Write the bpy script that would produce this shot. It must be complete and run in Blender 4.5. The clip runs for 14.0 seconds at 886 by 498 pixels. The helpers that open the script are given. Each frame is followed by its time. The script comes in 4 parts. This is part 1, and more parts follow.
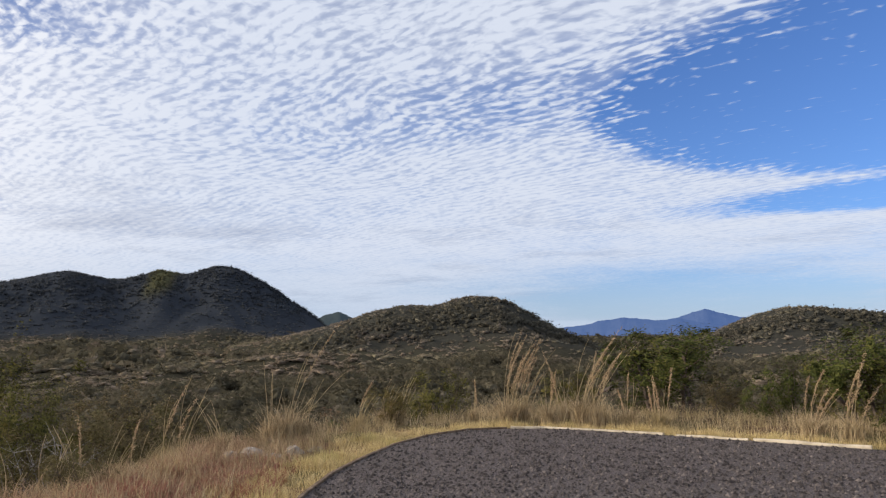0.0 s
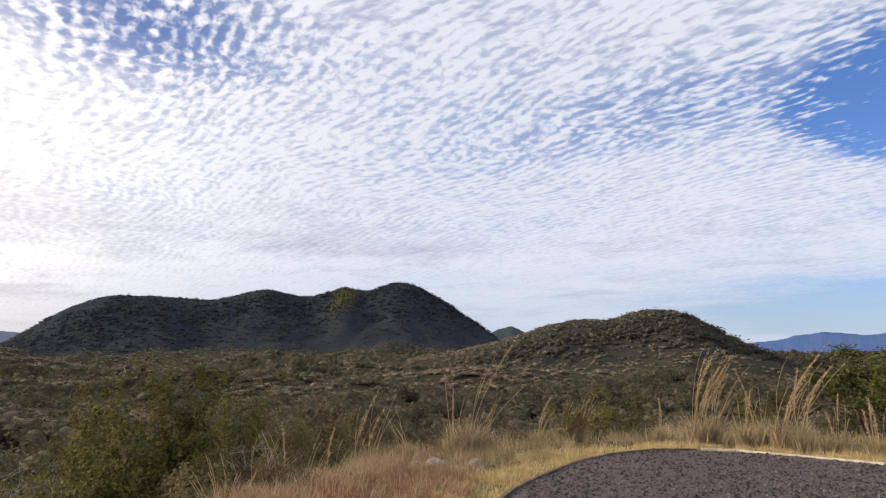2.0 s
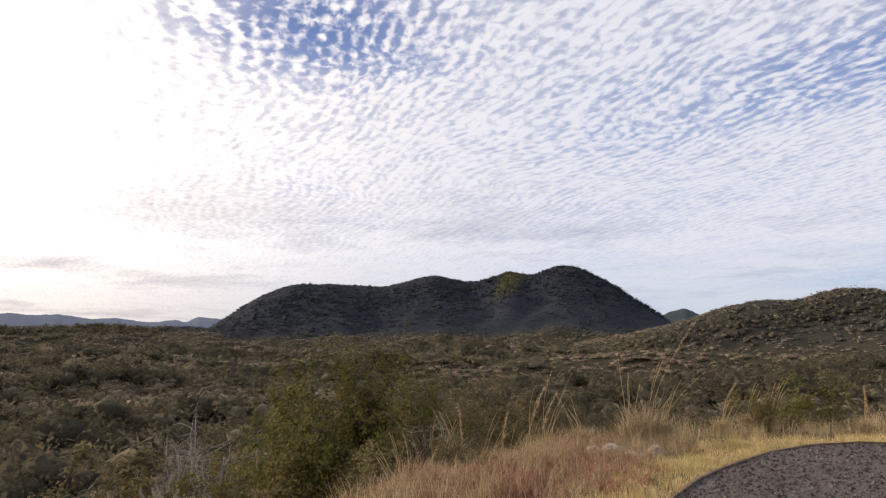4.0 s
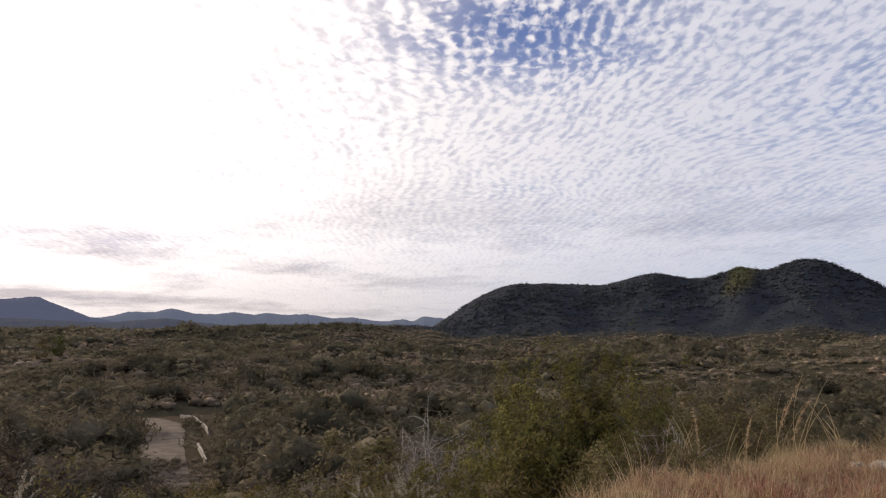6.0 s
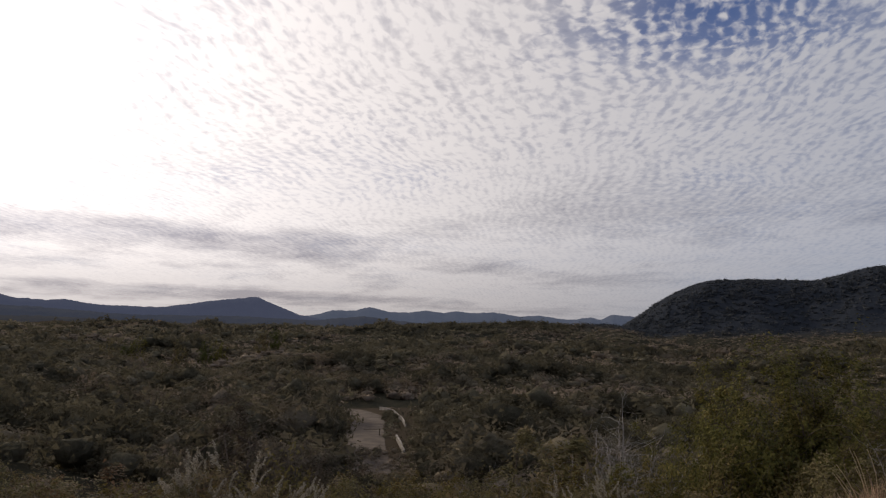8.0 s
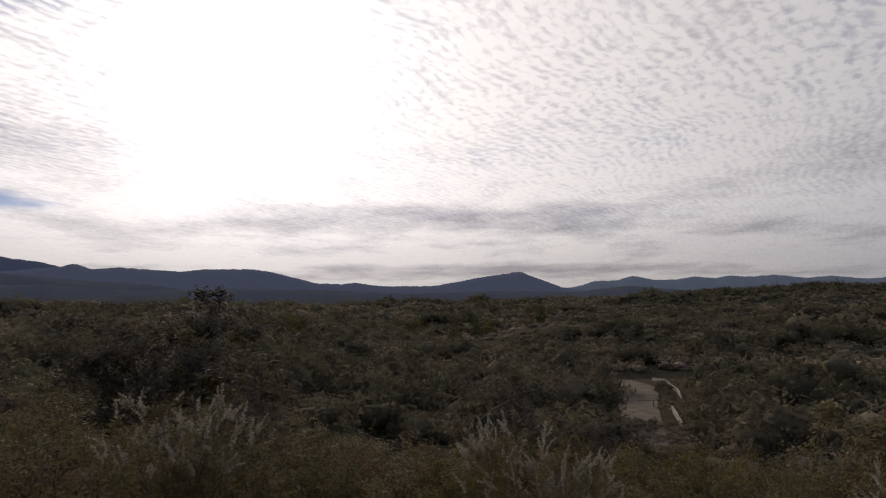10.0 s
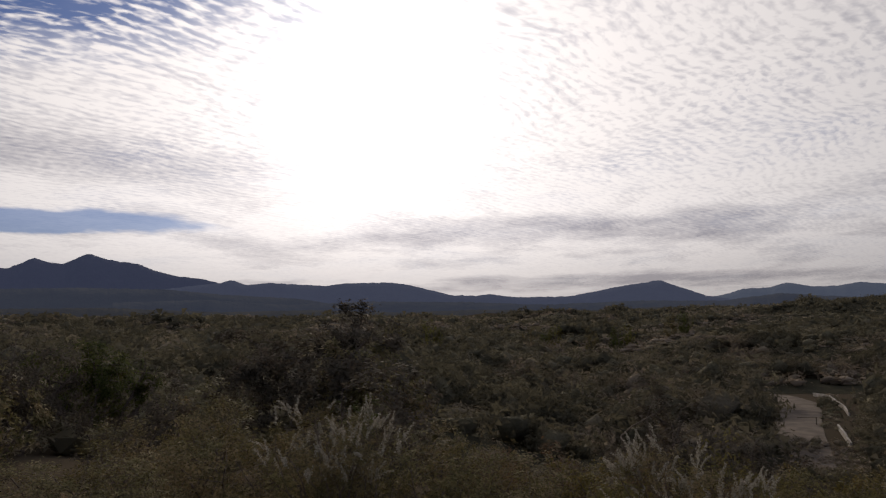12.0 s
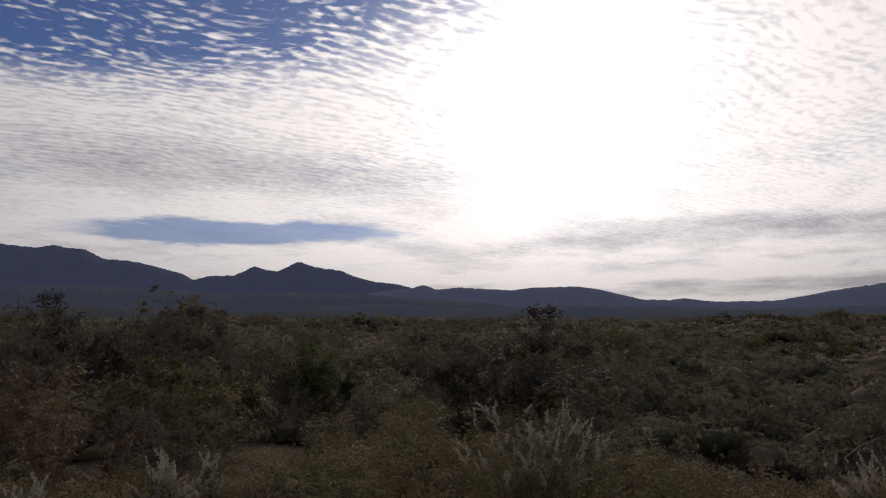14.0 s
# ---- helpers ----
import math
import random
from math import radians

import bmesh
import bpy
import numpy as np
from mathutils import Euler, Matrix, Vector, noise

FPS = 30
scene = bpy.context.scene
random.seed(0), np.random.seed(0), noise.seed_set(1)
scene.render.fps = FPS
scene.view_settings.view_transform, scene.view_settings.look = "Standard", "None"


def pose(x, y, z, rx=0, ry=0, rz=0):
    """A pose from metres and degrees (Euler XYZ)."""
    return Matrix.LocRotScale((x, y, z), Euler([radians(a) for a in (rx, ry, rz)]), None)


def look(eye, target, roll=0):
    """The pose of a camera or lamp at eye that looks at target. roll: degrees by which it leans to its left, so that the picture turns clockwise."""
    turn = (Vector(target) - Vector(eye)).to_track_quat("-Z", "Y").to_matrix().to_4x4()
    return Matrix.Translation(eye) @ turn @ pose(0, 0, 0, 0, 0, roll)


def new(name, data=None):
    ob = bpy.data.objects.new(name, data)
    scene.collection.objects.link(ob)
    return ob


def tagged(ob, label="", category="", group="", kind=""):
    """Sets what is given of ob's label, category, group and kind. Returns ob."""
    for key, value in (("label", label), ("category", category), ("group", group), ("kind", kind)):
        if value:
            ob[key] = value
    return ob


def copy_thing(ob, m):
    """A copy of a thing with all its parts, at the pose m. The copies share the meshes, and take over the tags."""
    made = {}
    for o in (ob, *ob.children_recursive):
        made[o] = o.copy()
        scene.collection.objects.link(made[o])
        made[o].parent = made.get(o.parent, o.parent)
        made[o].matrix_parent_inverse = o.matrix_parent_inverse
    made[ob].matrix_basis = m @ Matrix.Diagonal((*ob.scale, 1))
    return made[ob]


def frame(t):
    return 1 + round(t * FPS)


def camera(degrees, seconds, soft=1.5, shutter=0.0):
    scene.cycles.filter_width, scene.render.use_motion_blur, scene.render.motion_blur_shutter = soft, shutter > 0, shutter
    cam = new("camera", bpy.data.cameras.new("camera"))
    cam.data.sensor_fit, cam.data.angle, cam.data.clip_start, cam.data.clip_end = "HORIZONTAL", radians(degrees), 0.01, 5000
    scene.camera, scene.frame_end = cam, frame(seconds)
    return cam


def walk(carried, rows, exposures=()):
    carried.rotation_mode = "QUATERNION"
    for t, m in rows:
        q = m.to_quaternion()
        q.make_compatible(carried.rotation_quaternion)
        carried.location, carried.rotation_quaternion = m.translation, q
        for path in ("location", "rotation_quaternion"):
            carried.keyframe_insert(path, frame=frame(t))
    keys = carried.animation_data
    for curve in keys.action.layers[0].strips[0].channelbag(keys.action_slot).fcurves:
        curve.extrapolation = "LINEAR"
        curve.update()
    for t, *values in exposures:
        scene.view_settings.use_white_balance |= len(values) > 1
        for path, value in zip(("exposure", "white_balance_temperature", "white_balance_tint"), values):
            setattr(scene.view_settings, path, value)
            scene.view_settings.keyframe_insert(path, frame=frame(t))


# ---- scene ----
# ---------------------------------------------------------------- camera
# The camera turns with the body of the one who holds it: seconds, yaw (to the left), pitch, roll.
cam = camera(65.7, 14.0, soft=1.25)
EYE, ARM = 1.6, 0.325
ROWS = [
    (0.0, 0.0, 8.08, -0.7), (0.5, 3.45, 8.26, -0.53), (1.0, 6.26, 8.26, -0.44), (1.5, 10.49, 8.54, -0.25),
    (2.0, 14.31, 9.37, -0.1), (2.2, 15.4, 9.4, -0.05), (4.3, 30.85, 7.85, 0.0), (4.5, 33.0, 7.77, 0.07),
    (5.0, 39.62, 7.43, 0.51), (5.5, 43.63, 7.25, 0.89), (6.0, 46.01, 7.9, 0.66), (6.5, 48.64, 9.38, 1.33),
    (7.0, 52.5, 8.66, 1.25), (7.5, 56.77, 8.58, 1.76), (8.0, 61.48, 7.5, 1.27), (8.5, 68.13, 7.2, 0.52),
    (9.0, 73.29, 6.15, 0.43), (9.2, 75.8, 5.7, 0.2), (11.3, 89.2, 5.85, -1.4), (11.5, 90.38, 5.95, -1.39),
    (12.0, 94.04, 6.16, -1.12), (12.5, 98.54, 6.3, -1.09), (13.0, 102.56, 6.73, -0.72), (13.5, 105.95, 6.75, -0.55),
    (14.0, 109.56, 6.73, -0.47),
]


def held(yaw, pitch, roll):
    a = radians(yaw)
    return pose(-ARM * math.sin(a), ARM * (math.cos(a) - 1), EYE, 0, 0, yaw) @ pose(0, 0, 0, 90 + pitch) @ pose(0, 0, 0, 0, 0, roll)


EXPOSURES = [(0.0, 0.08, 6250, 10), (1.0, 0.18, 6450, 11), (2.2, 0.18, 6550, 12), (4.5, 0.15, 6800, 14), (5.5, 0.1, 6750, 15), (6.0, -0.1, 6600, 15), (6.5, -0.45, 6500, 15), (7.5, -0.8, 6400, 14), (9.0, -0.95, 6350, 13),
             (11.5, -1.04, 6350, 13), (14.0, -1.04, 6350, 13)]
walk(cam, [(t, held(y, p, r)) for t, y, p, r in ROWS], EXPOSURES)

# ---------------------------------------------------------------- sky and sun
SUN_AZ, SUN_EL = 99.3, 19.5  # degrees to the left of +y, and up


def bearing(az, el=0.0):
    a, e = radians(az), radians(el)
    return Vector((-math.sin(a) * math.cos(e), math.cos(a) * math.cos(e), math.sin(e)))


sun_way = bearing(SUN_AZ, SUN_EL)
lamp = bpy.data.lights.new("sun", "SUN")
lamp.energy, lamp.angle, lamp.color = 4.0, radians(1.0), (1.0, 0.84, 0.62)
sun = new("sun", lamp)
sun.matrix_world = look(sun_way * 100, (0, 0, 0))


class Nodes:
    """Short hand for a node tree."""

    def __init__(self, tree):
        self.tree = tree
        tree.nodes.clear()

    def add(self, kind, **sets):
        n = self.tree.nodes.new(kind)
        for k, v in sets.items():
            setattr(n, k, v)
        return n

    def put(self, socket, value):
        if hasattr(value, "is_linked"):
            self.tree.links.new(value, socket)
        else:
            socket.default_value = value

    def math(self, op, a, b=0.0, c=0.0, clamp=False):
        n = self.add("ShaderNodeMath", operation=op, use_clamp=clamp)
        for s, v in zip(n.inputs, (a, b, c)):
            self.put(s, v)
        return n.outputs[0]

    def vec(self, op, a, b=(0, 0, 0), scale=1.0):
        n = self.add("ShaderNodeVectorMath", operation=op)
        self.put(n.inputs[0], a)
        self.put(n.inputs[1], b)
        self.put(n.inputs[3], scale)
        return n.outputs["Value"] if op in ("DOT_PRODUCT", "LENGTH", "DISTANCE") else n.outputs[0]

    def step(self, v, lo, hi, to_lo=0.0, to_hi=1.0):
        n = self.add("ShaderNodeMapRange", interpolation_type="SMOOTHSTEP")
        for s, x in zip(n.inputs, (v, lo, hi, to_lo, to_hi)):
            self.put(s, x)
        return n.outputs[0]

    def mix(self, f, a, b, blend="MIX"):
        n = self.add("ShaderNodeMix", data_type="RGBA", blend_type=blend)
        for s, v in zip((n.inputs[0], n.inputs[6], n.inputs[7]), (f, a, b)):
            self.put(s, (*v, 1.0) if isinstance(v, tuple) and len(v) == 3 else v)
        return n.outputs[2]

    def noise(self, at, scale, detail=2.0, rough=0.5, distortion=0.0, colour=False):
        n = self.add("ShaderNodeTexNoise")
        if at is not None:
            self.put(n.inputs["Vector"], at)
        for k, v in (("Scale", scale), ("Detail", detail), ("Roughness", rough), ("Distortion", distortion)):
            self.put(n.inputs[k], v)
        return n.outputs["Color" if colour else "Fac"]

    def mapped(self, at, turn=0.0, scale=(1, 1, 1), shift=(0, 0, 0)):
        n = self.add("ShaderNodeMapping")
        self.put(n.inputs[0], at)
        n.inputs[1].default_value, n.inputs[2].default_value, n.inputs[3].default_value = shift, (0, 0, radians(turn)), scale
        return n.outputs[0]


def make_sky():
    world = bpy.data.worlds.new("sky")
    scene.world = world
    world.use_nodes = True
    k = Nodes(world.node_tree)
    way = k.add("ShaderNodeTexCoord").outputs["Generated"]
    xyz = k.add("ShaderNodeSeparateXYZ")
    k.put(xyz.inputs[0], way)
    z = k.math("MAXIMUM", xyz.outputs[2], 0.0)
    lift = k.math("ADD", z, 0.06)
    flat = k.add("ShaderNodeCombineXYZ")
    k.put(flat.inputs[0], k.math("DIVIDE", xyz.outputs[0], lift))
    k.put(flat.inputs[1], k.math("DIVIDE", xyz.outputs[1], lift))
    p = flat.outputs[0]
    # clear air
    air = k.add("ShaderNodeTexSky", sky_type="NISHITA", sun_disc=False, sun_elevation=radians(SUN_EL),
                sun_rotation=radians(-SUN_AZ), air_density=1.0, dust_density=0.6, ozone_density=3.0)
    blue = k.mix(1.0, air.outputs[0], (0.085, 0.105, 0.15), "MULTIPLY")
    # glow of the sun in the thin cloud
    cosine = k.math("MAXIMUM", k.vec("DOT_PRODUCT", way, tuple(sun_way)), 0.0)
    glow = k.math("MULTIPLY", k.math("POWER", cosine, 180.0), 5.0)
    glow = k.math("ADD", glow, k.math("MULTIPLY", k.math("POWER", cosine, 14.0), 0.75))
    glow = k.math("ADD", glow, k.math("MULTIPLY", k.math("POWER", cosine, 3.0), 1.4))
    # cloud sheet: coverage, with openings, and rows of small puffs
    warp = k.vec("SCALE", k.vec("SUBTRACT", k.noise(p, 0.8, 2.0, colour=True), (0.5, 0.5, 0.5)), scale=0.42)
    fray = k.vec("SCALE", k.vec("SUBTRACT", k.noise(p, 5.0, 3.0, 0.6, colour=True), (0.5, 0.5, 0.5)), scale=0.22)
    q = k.vec("ADD", p, warp)

    broad = k.vec("SCALE", k.vec("SUBTRACT", k.noise(p, 1.4, 4.0, 0.65, colour=True), (0.5, 0.5, 0.5)), scale=0.9)

    def opening(x, y, turn, long, wide, lo, hi, full=1.0, ragged=None):
        m = k.add("ShaderNodeMapping", vector_type="TEXTURE")
        k.put(m.inputs[0], k.vec("ADD", p, ragged or fray))
        m.inputs[1].default_value, m.inputs[2].default_value = (x, y, 0), (0, 0, radians(turn))
        m.inputs[3].default_value = (long, wide, 1)
        return k.step(k.vec("LENGTH", m.outputs[0]), lo, hi, full, 0.0)

    def most(items):
        first, *rest = items
        for o in rest:
            first = k.math("MAXIMUM", first, o)
        return first

    def street(across, along):
        """Places for puffs in rows that run towards one point of the horizon."""
        c = k.add("ShaderNodeCombineXYZ")
        k.put(c.inputs[0], k.math("MULTIPLY", k.vec("DOT_PRODUCT", q, (0.643, 0.766, 0)), across))
        k.put(c.inputs[1], k.math("MULTIPLY", k.vec("DOT_PRODUCT", q, (-0.766, 0.643, 0)), along))
        return c.outputs[0]

    holes = most([opening(1.64, 2.30, 0, 1.22, 0.93, 0.62, 1.08, 1.3), opening(1.6, 1.85, -28, 1.35, 0.72, 0.5, 1.12), opening(2.5, 3.3, -28, 1.45, 0.42, 0.4, 1.2), opening(2.6, 2.6, -40, 0.9, 0.7, 0.5, 1.2), opening(2.9, 8.0, 70, 3.7, 3.4, 0.3, 1.1, 0.75),
                  opening(-1.15, 1.38, 40, 0.62, 0.46, 0.1, 1.3, 0.50), opening(-1.05, -1.55, -60, 1.25, 0.85, 0.4, 1.25, 0.80),
                  opening(0.2, 2.3, -20, 0.95, 0.5, 0.0, 1.3, 0.40)])
    clear = opening(-4.05, -2.95, -60, 1.2, 0.5, 0.7, 1.1, 0.8, broad)
    banks = most([opening(-5.2, 0.9, 85, 3.2, 0.8, 0.0, 1.3), opening(-2.75, -2.1, -52, 1.5, 0.6, 0.0, 1.3), opening(-2.6, 3.3, 35, 1.8, 0.9, 0.0, 1.3, 0.45),
                  opening(-8.5, 1.5, 80, 5.0, 1.0, 0.2, 1.2)])
    big = k.noise(q, 0.8, 4.0, 0.55)
    puffs = k.noise(street(33.0, 19.0), 1.0, 2.2, 0.5, 0.3)
    rows = k.noise(street(11.0, 4.5), 1.0, 1.5, 0.45, 0.2)
    sway = k.math("MULTIPLY", k.noise(q, 3.2, 3.0, 0.6), 16.0)
    wave = k.math("SINE", k.math("ADD", k.math("MULTIPLY", k.vec("DOT_PRODUCT", q, (0.643, 0.766, 0)), 118.0), sway))
    ripple = k.math("ADD", k.math("MULTIPLY", puffs, 0.60), k.math("MULTIPLY", rows, 0.34))
    ripple = k.math("ADD", ripple, k.math("ADD", 0.03, k.math("MULTIPLY", wave, 0.045)))
    cover = k.math("ADD", k.math("MULTIPLY", k.math("SUBTRACT", big, 0.5), 0.5), 0.72)
    cover = k.math("SUBTRACT", cover, k.math("MULTIPLY", holes, 0.52))
    # puffs melt into an even veil low over the horizon
    near_h = k.step(z, 0.10, 0.34)
    grain = k.math("MULTIPLY", k.math("SUBTRACT", ripple, 0.5), k.math("ADD", k.math("MULTIPLY", near_h, 2.0), 0.7))
    sunward = k.step(cosine, 0.15, 0.85)
    thin = k.math("MULTIPLY", k.step(cover, 0.35, 0.78), k.math("ADD", 0.70, k.math("MULTIPLY", sunward, 0.24)))
    puff = k.step(k.math("ADD", cover, grain), 0.28, 0.92)
    dens = k.math("ADD", thin, k.math("MULTIPLY", k.math("SUBTRACT", 1.0, thin), puff))
    dens = k.math("MULTIPLY", dens, k.math("SUBTRACT", 1.0, clear))
    # colours
    thick = k.noise(k.mapped(q, 10, (0.8, 1.0, 1.0)), 0.9, 6.0, 0.62)
    low = k.step(z, 0.12, 0.26, 1.0, 0.0)
    grey = k.math("ADD", k.math("MULTIPLY", banks, 0.72), k.math("MULTIPLY", k.math("SUBTRACT", thick, 0.5), k.math("ADD", 0.6, k.math("MULTIPLY", low, 2.6))), clamp=True)
    grey = k.math("ADD", grey, k.math("MULTIPLY", k.math("SUBTRACT", 0.52, ripple), k.math("ADD", 1.0, k.math("MULTIPLY", near_h, 1.05))), clamp=True)
    body = k.mix(sunward, k.mix(grey, (0.73, 0.76, 0.83), (0.38, 0.41, 0.50)), k.mix(grey, (0.83, 0.80, 0.775), (0.37, 0.36, 0.385)))
    lit = k.mix(1.0, body, k.mix(1.0, (0.93, 0.94, 0.96), k.vec("SCALE", (1.0, 0.945, 0.885), scale=glow), "ADD"), "MULTIPLY")
    blue = k.mix(k.math("MULTIPLY", sunward, 0.75), blue, k.mix(1.0, blue, (0.34, 0.38, 0.46), "MULTIPLY"))
    hazy = k.mix(1.0, blue, k.vec("SCALE", (0.06, 0.055, 0.05), scale=glow), "ADD")
    sky = k.mix(dens, hazy, lit)
    veil = k.math("MULTIPLY", k.step(z, 0.0, 0.16, 0.74, 0.0), k.math("SUBTRACT", 1.0, k.math("MULTIPLY", sunward, 0.32)))
    sky = k.mix(veil, sky, k.mix(sunward, (0.46, 0.55, 0.68), (0.46, 0.40, 0.37)))
    back = k.add("ShaderNodeBackground")
    k.put(back.inputs[0], sky)
    back.inputs[1].default_value = 1.0
    k.put(k.add("ShaderNodeOutputWorld").inputs[0], back.outputs[0])


make_sky()


# ---------------------------------------------------------------- materials
def material(name, build, rough=0.9, spec=0.2, sheer=0.0):
    m = bpy.data.materials.new(name)
    m.use_nodes = True
    k = Nodes(m.node_tree)
    b = k.add("ShaderNodeBsdfPrincipled")
    b.inputs["Roughness"].default_value, b.inputs["Specular IOR Level"].default_value = rough, spec
    build(k, b)
    shade = b.outputs[0]
    if sheer:
        # leaves and thin twigs let part of the light through
        t, both = k.add("ShaderNodeBsdfTranslucent"), k.add("ShaderNodeMixShader")
        if isinstance(sheer, str):
            k.put(both.inputs[0], k.add("ShaderNodeAttribute", attribute_name=sheer).outputs["Fac"])
        else:
            both.inputs[0].default_value = sheer
        for link in list(b.inputs["Base Color"].links):
            k.put(t.inputs["Color"], link.from_socket)
        k.put(both.inputs[1], shade)
        k.put(both.inputs[2], t.outputs[0])
        shade = both.outputs[0]
    k.put(k.add("ShaderNodeOutputMaterial").inputs[0], shade)
    return m


def bump(k, b, height, strength=0.5, distance=0.05):
    n = k.add("ShaderNodeBump")
    n.inputs["Strength"].default_value, n.inputs["Distance"].default_value = strength, distance
    k.put(n.inputs["Height"], height)
    k.put(b.inputs["Normal"], n.outputs[0])


def place(k):
    return k.add("ShaderNodeNewGeometry").outputs["Position"]


def leafy(name, dark, light, other, patch=0.05, share=0.5, rough=0.8, fine=0.0, sheer=0.25):
    """Foliage: every leaf or clump its own tone, with patches of another plant's colour. fine: size of the clumps, in 1/m."""

    def build(k, b):
        g = k.add("ShaderNodeNewGeometry")
        tone = g.outputs["Random Per Island"]
        if fine:
            speck = k.noise(g.outputs["Position"], fine, 3.0, 0.7)
            tone = k.math("ADD", k.math("MULTIPLY", tone, 0.45), k.math("MULTIPLY", k.step(speck, 0.3, 0.7), 0.55))
        c = k.mix(tone, dark, light)
        spot = k.step(k.noise(g.outputs["Position"], patch, 3.0, 0.6), share - 0.06, share + 0.1)
        k.put(b.inputs["Base Color"], k.mix(spot, c, k.mix(tone, c, other)))

    return material(name, build, rough, 0.04, sheer)


def ground_build(k, b):
    at = place(k)
    fine = k.noise(at, 2.5, 5.0, 0.65)
    soil = k.mix(k.step(fine, 0.3, 0.7), (0.11, 0.062, 0.040), (0.20, 0.125, 0.08))
    dry = k.mix(fine, (0.10, 0.085, 0.04), (0.17, 0.14, 0.07))
    c = k.mix(k.step(k.noise(at, 0.35, 4.0, 0.6), 0.45, 0.6), dry, soil)
    litter = k.mix(k.noise(at, 0.03, 6.0, 0.7), (0.040, 0.033, 0.024), (0.085, 0.068, 0.050))
    away = k.step(k.math("ADD", k.vec("LENGTH", at), k.math("MULTIPLY", fine, 8.0)), 15.0, 24.0)
    k.put(b.inputs["Base Color"], k.mix(away, c, litter))
    bump(k, b, fine, 0.6, 0.08)


def gravel_build(k, b):
    at = place(k)
    v = k.add("ShaderNodeTexVoronoi")
    v.inputs["Scale"].default_value = 42.0
    k.put(v.inputs["Vector"], at)
    wide = k.noise(at, 0.7, 4.0, 0.6)
    c = k.mix(k.step(k.noise(at, 38.0, 4.0, 0.75), 0.36, 0.66), (0.026, 0.021, 0.021), (0.165, 0.138, 0.132))
    c = k.mix(k.step(wide, 0.4, 0.7, 0.0, 0.5), c, (0.10, 0.085, 0.08))
    k.put(b.inputs["Base Color"], c)
    bump(k, b, v.outputs["Distance"], 0.9, 0.02)


MAT_GROUND = material("dry_soil", ground_build, 1.0, 0.0)
MAT_GRAVEL = material("dark_gravel", gravel_build)
MAT_FOREST = leafy("forest_leaves", (0.066, 0.062, 0.036), (0.19, 0.168, 0.105), (0.23, 0.175, 0.13), 0.018, 0.50, fine=0.12)
MAT_LEAF = {
    "green": leafy("shrub_leaves", (0.045, 0.050, 0.017), (0.185, 0.165, 0.050), (0.27, 0.21, 0.075), 1.2, 0.57),
    "deep": leafy("deep_green_leaves", (0.030, 0.042, 0.014), (0.105, 0.112, 0.034), (0.15, 0.13, 0.04), 1.2, 0.58),
    "olive": leafy("olive_leaves", (0.070, 0.064, 0.030), (0.195, 0.165, 0.080), (0.23, 0.17, 0.10), 0.9, 0.5),
    "yellow": leafy("yellow_leaves", (0.066, 0.062, 0.024), (0.185, 0.150, 0.056), (0.20, 0.14, 0.06), 1.5, 0.55),
    "brown": leafy("brown_leaves", (0.070, 0.054, 0.036), (0.165, 0.122, 0.08), (0.18, 0.11, 0.065), 0.8, 0.5),
    # brown leaves with the shade of the backlit slope put into their colour
    "dusky": leafy("shaded_brown_leaves", (0.048, 0.042, 0.033), (0.125, 0.105, 0.080), (0.15, 0.11, 0.075), 0.9, 0.58),
    "pale": leafy("pale_flowers", (0.20, 0.18, 0.14), (0.44, 0.40, 0.33), (0.30, 0.27, 0.20), 3.0, 0.6),
}
MAT_GRASS = {
    "yellow": leafy("verge_grass", (0.36, 0.27, 0.12), (0.74, 0.60, 0.33), (0.46, 0.42, 0.17), 0.8, 0.55),
    "tan": leafy("dry_grass", (0.19, 0.14, 0.08), (0.60, 0.48, 0.31), (0.38, 0.31, 0.16), 0.7, 0.5),
    "red": leafy("reddish_grass", (0.17, 0.105, 0.07), (0.50, 0.35, 0.23), (0.52, 0.41, 0.24), 0.8, 0.52),
    "pink": leafy("pink_ground_cover", (0.20, 0.085, 0.065), (0.42, 0.20, 0.15), (0.30, 0.17, 0.10), 2.0, 0.55),
    "plume": leafy("plume_seed", (0.32, 0.22, 0.13), (0.58, 0.43, 0.28), (0.50, 0.36, 0.24), 4.0, 0.6),
}


def plain_material(name, dark, light, scale, rough=0.9, relief=0.01):
    def build(k, b):
        at = place(k)
        n = k.noise(at, scale, 5.0, 0.6)
        k.put(b.inputs["Base Color"], k.mix(k.step(n, 0.3, 0.7), dark, light))
        bump(k, b, n, 0.7, relief)

    return material(name, build, rough, 0.15)


MAT_BARK = plain_material("grey_brown_bark", (0.06, 0.045, 0.035), (0.15, 0.12, 0.10), 20.0)
MAT_DEAD = plain_material("bleached_wood", (0.18, 0.16, 0.145), (0.36, 0.33, 0.30), 15.0)
MAT_ROCK = plain_material("pale_rock", (0.15, 0.125, 0.105), (0.36, 0.325, 0.29), 9.0, 0.9, 0.03)
MAT_STONE = plain_material("gravel_stone", (0.045, 0.040, 0.042), (0.20, 0.18, 0.18), 30.0)
MAT_EDGE = plain_material("pale_edging", (0.34, 0.29, 0.22), (0.58, 0.51, 0.40), 6.0)
MAT_EDGE_DARK = plain_material("rusty_edging", (0.10, 0.07, 0.05), (0.22, 0.16, 0.11), 6.0)
MAT_DIRT = plain_material("dirt_road", (0.06, 0.047, 0.038), (0.115, 0.09, 0.073), 0.35, 1.0, 0.1)
